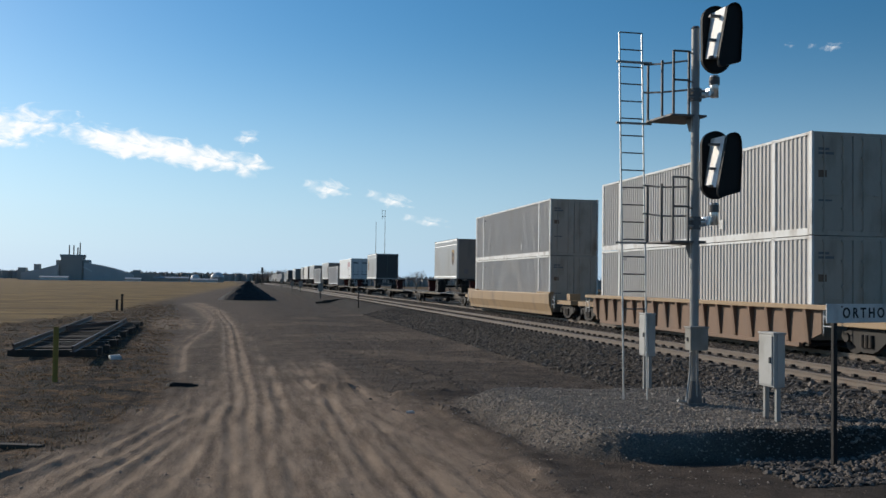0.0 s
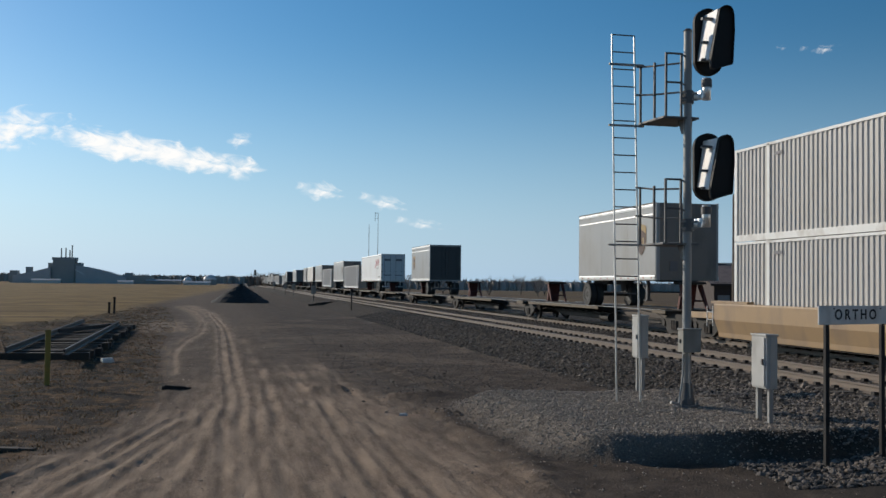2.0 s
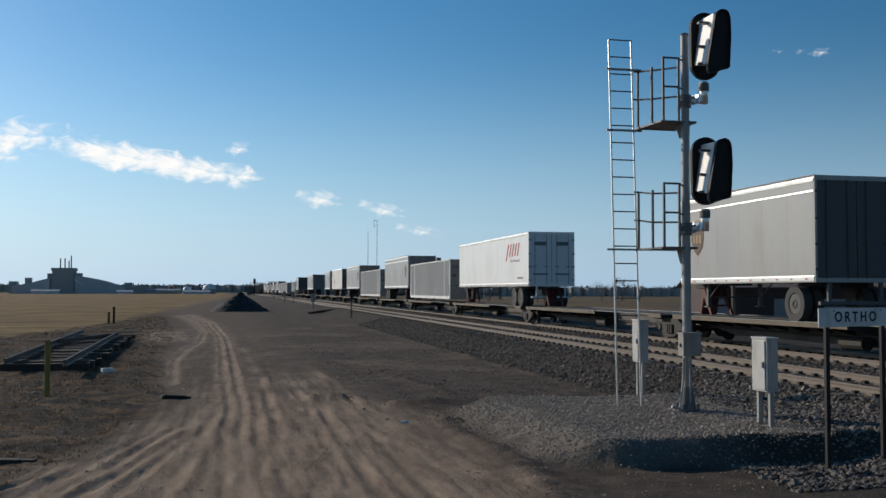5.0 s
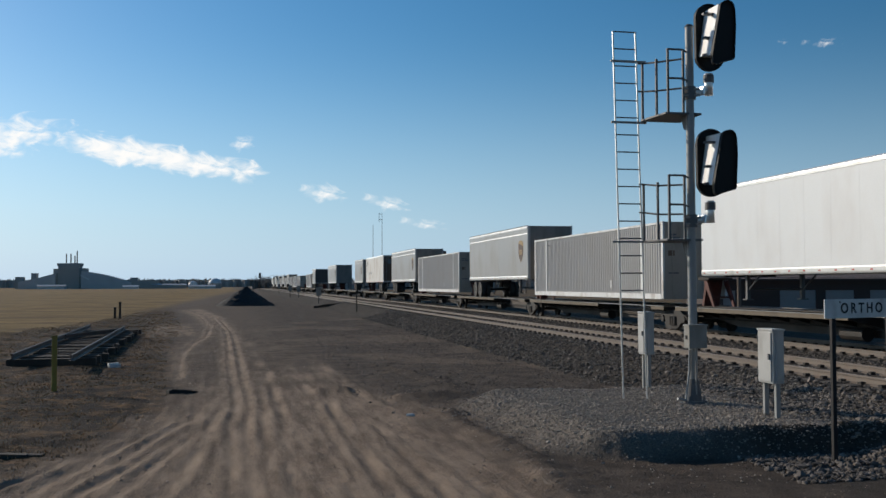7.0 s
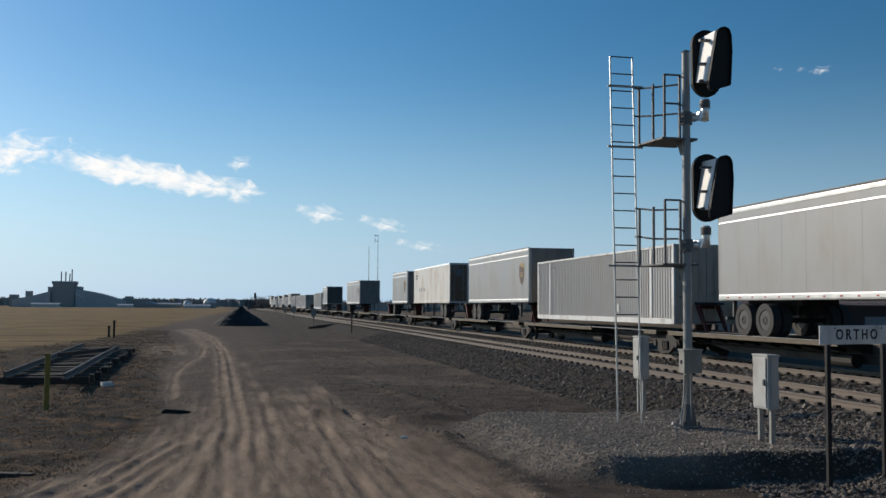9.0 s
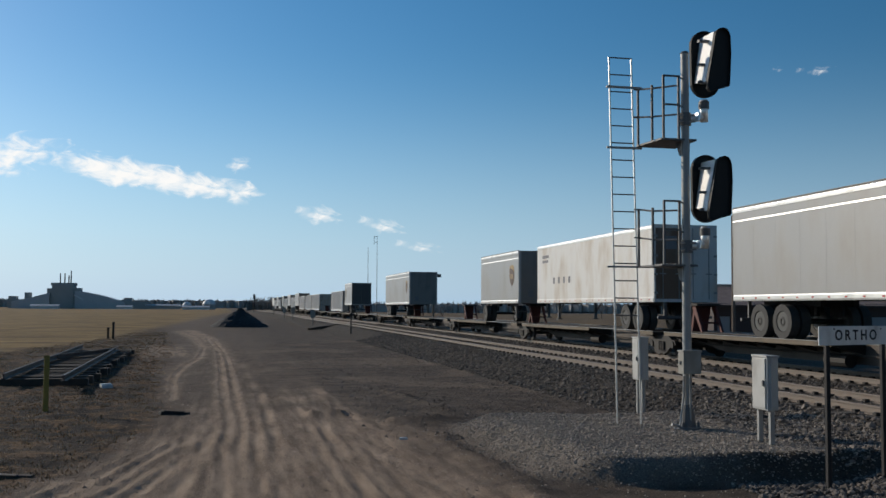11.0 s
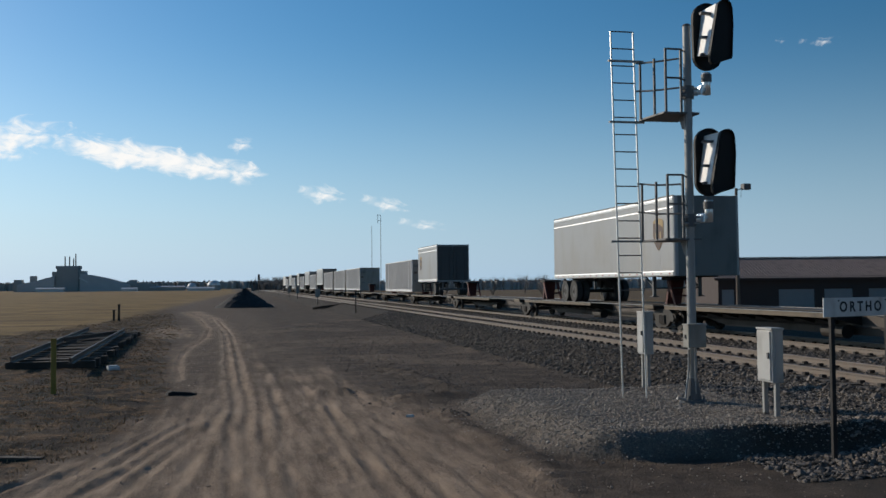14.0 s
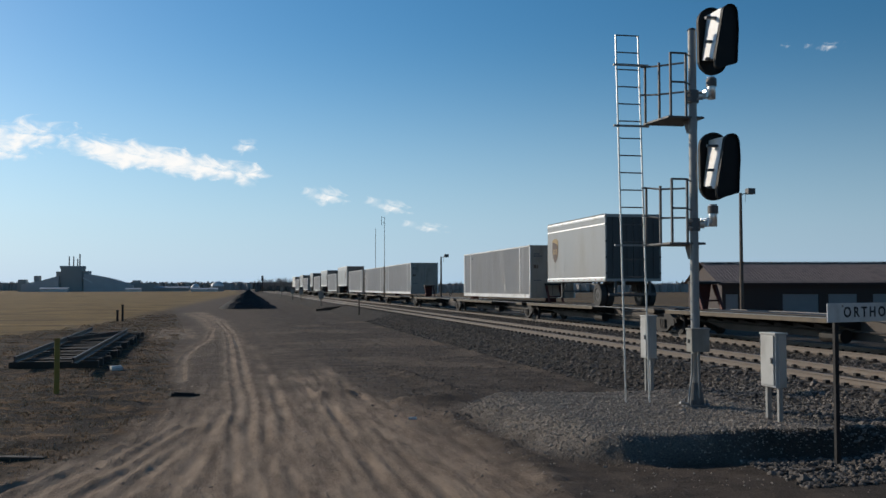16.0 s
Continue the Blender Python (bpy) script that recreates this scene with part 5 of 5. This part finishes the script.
# ---------------------------------------------------------------- behind the train
def build_barn():
    b = thing("barn", "long dark pole barn with a ribbed metal roof", "barn")
    b.matrix_basis = pose(38.2, 73.8, -0.65, 0, 0, math.degrees(math.atan2(-3.2, 15.3)))
    L, D, E, R = 42.0, 11.0, 3.55, 5.18
    doors = [(0.3, 1.3), (4.9, 7.8), (8.6, 10.9), (12.2, 15.1), (18.5, 21.4), (24, 27), (30, 33)]
    x = 0.0
    for a, c in doors + [(L, L)]:
        if a > x:
            part("wall", Shape().box(x, 0, 0, a, 0.15, E), BARNWALL, b)
        if c > a:
            part("wall", Shape().box(a, 0, 2.50, c, 0.15, E), BARNWALL, b)
            d = part("overhead_door", Shape().box(a, 0.06, 0, c, 0.12, 2.50), BARNDOOR, b, "pale grey overhead door")
            for i in range(1, 4):
                part("door_rail", Shape().box(a + 0.02, 0.045, i * 0.62 - 0.02, c - 0.02, 0.06, i * 0.62 + 0.02), BARNDOOR, d)
        x = c
    part("wall", Shape().box(0, D - 0.15, 0, L, D, E), BARNWALL, b)
    for gx in (0, L - 0.15):
        part("gable_wall", Shape().prism([(0.15, 0), (D - 0.15, 0), (D - 0.15, E), (D / 2, R - 0.1), (0.15, E)], 0, gx, gx + 0.15), BARNWALL, b)
    for k in (0, 1):
        line = []
        n = int((L + 0.8) / 0.30)
        for i in range(n):
            a = -0.4 + i * 0.30
            line += [(a, 0.0), (a + 0.24, 0.0), (a + 0.255, 0.02), (a + 0.285, 0.02)]
        ya, yb = (-0.45, D / 2) if k == 0 else (D + 0.45, D / 2)
        za, zb = E - 0.16, R
        v = [(p, ya, za + q) for p, q in line] + [(p, yb, zb + q) for p, q in line]
        m = len(line)
        part("roof", Shape().add(v, [(i, i + 1, m + i + 1, m + i) for i in range(m - 1)]), BARNROOF, b, "brown-grey ribbed metal roof")
    part("fascia", Shape().box(-0.4, -0.48, E - 0.32, L + 0.4, -0.45, E - 0.12), BARNWALL, b)
    part("ridge_cap", Shape().box(-0.4, D / 2 - 0.25, R + 0.02, L + 0.4, D / 2 + 0.25, R + 0.07), BARNROOF, b)
    part("vent_pipe", Shape().tube((3.0, D / 2 - 1.0, R - 0.3), (3.0, D / 2 - 1.0, R + 0.45), 0.06, n=8), GALVDARK, b)


def yard_light(x, y, top, base):
    s = thing("yard_light", "tall wooden pole with a yard light", "light pole", "yard lights")
    part("pole", Shape().tube((x, y, base), (x, y, top), 0.15, 0.10, 10), WOODPOLE, s)
    part("arm", Shape().tube((x, y, top - 0.15), (x + 0.55, y - 0.12, top + 0.05), 0.035, n=6), GALVDARK, s)
    part("lamp_head", Shape().box(x + 0.40, y - 0.40, top - 0.10, x + 0.95, y + 0.10, top + 0.32), GALVDARK, s, bevel=0.03)
    part("wire", Shape().tube((x + 0.35, y - 0.1, top - 0.05), (x + 0.30, y - 0.1, top - 0.7), 0.012, n=5), POSTDARK, s)


def branch(s, rng, a, d, length, r, depth):
    b = a + d * length
    s.tube(a, b, r, r * 0.62, 5 if depth > 1 else 3)
    if depth == 0:
        return
    for _ in range(3 if depth > 1 else 4):
        t = Vector((rng.normal(), rng.normal(), rng.normal() * 0.6 + 0.35)).normalized()
        nd = (d * 0.75 + t * 0.75).normalized()
        branch(s, rng, a.lerp(b, rng.uniform(0.55, 1.0)), nd, length * rng.uniform(0.55, 0.8), r * 0.55, depth - 1)


def make_tree(h, seed):
    rng = np.random.default_rng(seed)
    t = thing("tree", "bare leafless winter tree at the far tracks", "tree", "bare trees")
    trunk = Shape().tube((0, 0, -0.3), (0, 0, h * 0.3), h * 0.024, h * 0.018, 7)
    part("trunk", trunk, BARK, t)
    crown = Shape()
    for i in range(5):
        a = 6.28 * i / 5 + rng.uniform(-0.4, 0.4)
        branch(crown, rng, Vector((0, 0, h * rng.uniform(0.16, 0.3))), Vector((math.cos(a) * 0.6, math.sin(a) * 0.6, 0.9)).normalized(), h * 0.30, h * 0.012, 4)
    part("crown", crown, TWIG, t)
    return t


def woods(name, stretches, seed, label, material):
    """Far bare woods: layered rows of upright twig masses with an uneven, ragged top."""
    rng = np.random.default_rng(seed)
    v, f = [], []
    for (x0, y0), (x1, y1), step, hmin, hmax, deep in stretches:
        L = math.hypot(x1 - x0, y1 - y0)
        for layer in range(4):
            n = int(L / step)
            ox, oy = rng.normal() * 3, deep * (layer - 1.5)
            base = len(v)
            for i in range(n + 1):
                k = i / n
                big = 0.5 + 0.5 * noise.noise(Vector((k * L / 45, layer * 7.3, seed)))
                mid = 0.5 + 0.5 * noise.noise(Vector((k * L / 9, layer * 3.1, seed + 5)))
                h = (hmin + (hmax - hmin) * (0.6 * big + 0.4 * mid)) * rng.uniform(0.86, 1.06)
                px, py = x0 + (x1 - x0) * k + ox, y0 + (y1 - y0) * k + oy + rng.normal() * step
                v += [(px, py, -1.5), (px + rng.normal() * step * 0.4, py + 0.5 * step, h)]
            f += [(base + 2 * i, base + 2 * i + 2, base + 2 * i + 3, base + 2 * i + 1) for i in range(n)]
            for _ in range(int(n * 1.2)):
                i = rng.integers(0, n)
                tx, ty, tz = v[base + 2 * i + 1]
                w, up = step * rng.uniform(0.15, 0.5), (hmax - hmin) * rng.uniform(0.1, 0.5)
                q = len(v)
                v += [(tx - w, ty, tz - 0.6), (tx + w, ty, tz - 0.6), (tx + rng.normal() * w, ty, tz + up)]
                f.append((q, q + 1, q + 2))
    me = bpy.data.meshes.new(name)
    me.from_pydata(v, [], f)
    me.materials.append(material)
    tagged(new(name, me), label, "woods", kind="stuff")


def build_farm():
    """Grain works on the horizon, seen small across the field."""
    e = thing("grain_elevator", "dark grain elevator with sloping conveyor roofs on the horizon", "grain elevator")
    e.matrix_basis = pose(-116, 740, 0)
    part("tower", Shape().box(-7.2, -7, 0, 7.2, 7, 17.2), HAZECONC, e)
    part("head_house", Shape().box(-8.2, -5, 16.2, 8.0, 5, 18.2), HAZECONC, e)
    part("tower_step", Shape().box(-10.5, -6, 0, -7.2, 6, 14.2), HAZECONC, e)
    part("tower_step", Shape().box(7.2, -6, 0, 11.5, 6, 14.6), HAZECONC, e)
    for x, z in ((-2.8, 25), (0.2, 25), (4.4, 27), (2.9, 23.5)):
        part("chimney", Shape().tube((x, 0, 18), (x, 0, z), 0.45, 0.4, 8), GALVDARK, e)
    part("slope_roof", Shape().prism([(8.5, 0), (8.5, 12.6), (16, 11.6), (24, 10.0), (31, 8.2), (37, 6.2), (42, 4.4), (42, 0)], 1, -9, 9), HAZEROOF, e)
    part("slope_roof", Shape().prism([(-8.5, 0), (-8.5, 11.0), (-14, 9.6), (-20, 7.8), (-27, 6.4), (-33, 5.0), (-33, 0)], 1, -9, 9), HAZEROOF, e)
    part("annex", Shape().box(-25.5, -4, 6, -22, 4, 11.2), HAZECONC, e)
    part("annex", Shape().box(-36, -4, 0, -31, 4, 8.6), HAZECONC, e)
    part("annex", Shape().box(41, -4, 0, 46, 4, 8.0), HAZECONC, e)
    part("low_shed", Shape().prism([(36, 0), (36, 6.5), (60, 5.0), (60, 0)], 1, -6, 6), HAZECONC, e)
    part("conveyor", Shape().prism([(8, 9.2), (8, 10.2), (14, 7.0), (14, 6.0)], 1, -10, -9.2), FARWHITE, e)

    def dome(x, y, w, h, label, straight=0.0):
        s = thing("storage_dome", label, "silo", "far domes")
        s.matrix_basis = pose(x, y, 0)
        sh = Shape()
        n, m, v, f = 20, 6, [], []
        for j in range(m + 1):
            a = math.pi / 2 * j / m
            for i in range(n):
                v.append((w * math.cos(a) * math.cos(6.283 * i / n), w * math.cos(a) * math.sin(6.283 * i / n), straight + h * math.sin(a)))
        for j in range(m):
            f += [(j * n + i, j * n + (i + 1) % n, (j + 1) * n + (i + 1) % n, (j + 1) * n + i) for i in range(n)]
        part("shell", sh.add(v, f), FARWHITE, s, smooth=True)
        if straight:
            part("wall", Shape().tube((0, 0, -0.5), (0, 0, straight), w, w, 20), HAZECONC, s)

    dome(-144, 742, 6.5, 6.5, "white rounded storage dome beside the grain works")
    dome(-15.6, 719, 4.6, 3.6, "white domed farm silo", 3.6)
    dome(-31, 725, 3.2, 3.0, "grey domed farm silo", 2.4)
    for x, y, w, h in ((-124, 715, 18, 2.0), (-72, 712, 10, 1.6), (-24, 700, 18, 1.6), (-48, 735, 24, 2.6)):
        s = thing("farm_shed", "low pale farm shed at the far field edge", "shed", "far sheds")
        s.matrix_basis = pose(x, y, 0)
        part("wall", Shape().box(-w / 2, -3, 0, w / 2, 3, h), FARWHITE if h < 2.5 else HAZECONC, s)
        part("roof", Shape().prism([(-3.4, h), (3.4, h), (0, h + 1.0)], 0, -w / 2 - 0.3, w / 2 + 0.3), HAZEROOF, s)


def build_masts():
    for x, y, h, arms in ((71.5, 494.8, 38.2, True), (67.1, 496, 32.5, False)):
        s = thing("radio_mast", "thin radio mast standing behind the train", "mast", "radio masts")
        part("pole", Shape().tube((x, y, -0.5), (x, y, h), 0.17, 0.10, 6), GALVDARK, s)
        if arms:
            for z in (h - 0.2, h - 3.0):
                part("arm", Shape().tube((x - 1.6, y, z), (x + 0.3, y, z), 0.10, n=5), GALVDARK, s)
            part("antenna", Shape().tube((x - 1.5, y, h - 4.2), (x - 1.5, y, h + 0.3), 0.10, n=5), GALVDARK, s)
    s = thing("far_signal", "far dark railway signal beside the tracks", "railway signal")
    part("mast", Shape().tube((9.4, 430, 0), (9.4, 430, 6.6), 0.16, n=6), POSTDARK, s)
    part("signal_head", Shape().box(8.95, 429.8, 5.4, 9.85, 430.2, 7.6), SIGBLACK, s)


# ---------------------------------------------------------------- clouds
def cloud_material():
    m = bpy.data.materials.new("cloud")
    m.use_nodes = True
    n, l = m.node_tree.nodes, m.node_tree.links
    n.remove(n["Principled BSDF"])
    co, mp, tx = n.new("ShaderNodeTexCoord"), n.new("ShaderNodeMapping"), n.new("ShaderNodeTexNoise")
    mp.inputs["Scale"].default_value = (0.0062, 0, 0.015)
    tx.inputs["Scale"].default_value, tx.inputs["Detail"].default_value, tx.inputs["Roughness"].default_value = 1.6, 9, 0.55
    tx.inputs["Distortion"].default_value = 1.2
    l.new(co.outputs["Object"], mp.inputs[0])
    l.new(mp.outputs[0], tx.inputs[0])
    at = n.new("ShaderNodeAttribute")
    at.attribute_name = "cover"
    mul, rg = n.new("ShaderNodeMath"), n.new("ShaderNodeMapRange")
    mul.operation = "MULTIPLY_ADD"
    l.new(at.outputs["Fac"], mul.inputs[0])
    mul.inputs[1].default_value = 1.0
    amp = n.new("ShaderNodeMath")
    amp.operation = "MULTIPLY"
    amp.inputs[1].default_value = 1.7
    l.new(tx.outputs[0], amp.inputs[0])
    l.new(amp.outputs[0], mul.inputs[2])
    rg.inputs[1].default_value, rg.inputs[2].default_value = 1.12, 1.75
    rg.interpolation_type = "SMOOTHSTEP"
    l.new(mul.outputs[0], rg.inputs[0])
    em, tr, mx, out = n.new("ShaderNodeEmission"), n.new("ShaderNodeBsdfTransparent"), n.new("ShaderNodeMixShader"), n["Material Output"]
    em.inputs[0].default_value, em.inputs[1].default_value = (1.0, 0.99, 0.97, 1), 1.0
    l.new(rg.outputs[0], mx.inputs[0])
    l.new(tr.outputs[0], mx.inputs[1])
    l.new(em.outputs[0], mx.inputs[2])
    l.new(mx.outputs[0], out.inputs[0])
    return m


CLOUD = cloud_material()


def cloud(x0, z0, x1, z1, thick, peak, y=3080.0):
    """A thin far bank of cloud along a line across the sky; cover falls off to its rim."""
    nx, nz = 48, 14
    L = math.hypot(x1 - x0, z1 - z0)
    me = bpy.data.meshes.new("cloud")
    v, c, f = [], [], []
    for j in range(nz + 1):
        for i in range(nx + 1):
            u, w = i / nx * 2 - 1, j / nz * 2 - 1
            v.append((u * L * 0.62, 40 * w * w, w * thick * 1.25))
            c.append(max(0.0, peak * (1 - abs(u) ** 3) * (1 - w * w) - 0.12 * abs(u)))
    for j in range(nz):
        f += [(j * (nx + 1) + i, j * (nx + 1) + i + 1, (j + 1) * (nx + 1) + i + 1, (j + 1) * (nx + 1) + i) for i in range(nx)]
    me.from_pydata(v, [], f)
    me.attributes.new("cover", "FLOAT", "POINT").data.foreach_set("value", np.array(c, dtype=np.float32))
    me.materials.append(CLOUD)
    ob = tagged(new("cloud", me), "thin bright white streak of cloud", "cloud", "clouds", "structure")
    cx, cz = (x0 + x1) / 2, (z0 + z1) / 2
    ob.matrix_basis = pose(cx, y, cz, 0, math.degrees(math.atan2(-(z1 - z0), x1 - x0)), math.degrees(math.atan2(-cx, y)))
    ob.visible_shadow = False
    return ob


def build_clouds():
    cloud(-500, 427, -150, 388, 52, 0.78)
    cloud(-300, 403, 75, 348, 42, 0.74)
    cloud(-780, 455, -490, 465, 66, 0.64)
    cloud(-820, 413, -590, 401, 30, 0.62)
    cloud(-40, 443, 60, 445, 26, 0.52)
    cloud(190, 305, 340, 283, 32, 0.58)
    cloud(385, 281, 545, 246, 26, 0.54)
    cloud(500, 209, 665, 187, 18, 0.50)
    cloud(1930, 850, 2075, 846, 17, 0.44)
    cloud(1800, 846, 1880, 842, 10, 0.36)


build_pile()
build_panel()
build_small()
build_barn()
yard_light(34.7, 64.1, 9.1, -0.75)
yard_light(25.9, 127.3, 6.5, -0.75)
trees = [make_tree(9.0, 1), make_tree(7.5, 2)]
trees[0].matrix_basis, trees[1].matrix_basis = pose(20, 520, 0), pose(26, 505, 0)
rng = np.random.default_rng(77)
for i in range(16):
    x, y = [(12 + 1.9 * i + rng.uniform(-1, 1), 500 + rng.uniform(-30, 60)), (70 + 9.0 * i, 330 + rng.uniform(-20, 40))][i > 9]
    copy_thing(trees[i % 2], pose(x, y, -0.3, 0, 0, rng.uniform(0, 360)))
for i in range(22):
    copy_thing(trees[i % 2], pose(62 + 7.5 * i + rng.uniform(-3, 3), 300 + rng.uniform(-25, 60) - 1.2 * i, -0.6 - 2.2 * rng.random(), 0, 0, rng.uniform(0, 360)))
woods("far_woods", [((-1000, 1250), (60, 1180), 2.2, 6.5, 10.5, 12)], 5, "hazy grey leafless woods along the horizon", HAZETWIG)
woods("brush", [((13, 540), (40, 600), 0.8, 2.5, 6.5, 6)], 8, "tangled bare brush beside the far tracks", TWIG)
woods("far_brush", [((30, 620), (330, 520), 1.1, 2.2, 6.4, 8), ((320, 520), (900, 330), 1.1, 2.2, 6.6, 8)], 6, "low bare brush and trees beyond the tracks", HAZETWIG)
build_farm()
build_masts()
build_clouds()


# ---------------------------------------------------------------- what moves
def motions():
    for ob, s in MOVERS:
        z = ob.matrix_basis.translation.z
        walk(ob, [(t, pose(TRAIN_TRACK, s - SPEED * t, z)) for t in (0.0, 4.0, 8.0, 12.0, 16.0)])
    spin = math.degrees(SPEED / WHEEL_R / FPS)
    rows = [(k / FPS, k * spin) for k in range(16 * FPS + 1)]
    for ob, s in MOVERS:
        if s > 250:
            continue
        for t in ob.children:
            for w in t.children:
                if w.name.startswith("wheelset"):
                    y = w.matrix_basis.translation.y
                    walk(w, [(t2, pose(0, y, 0, a % 360)) for t2, a in rows])


motions()
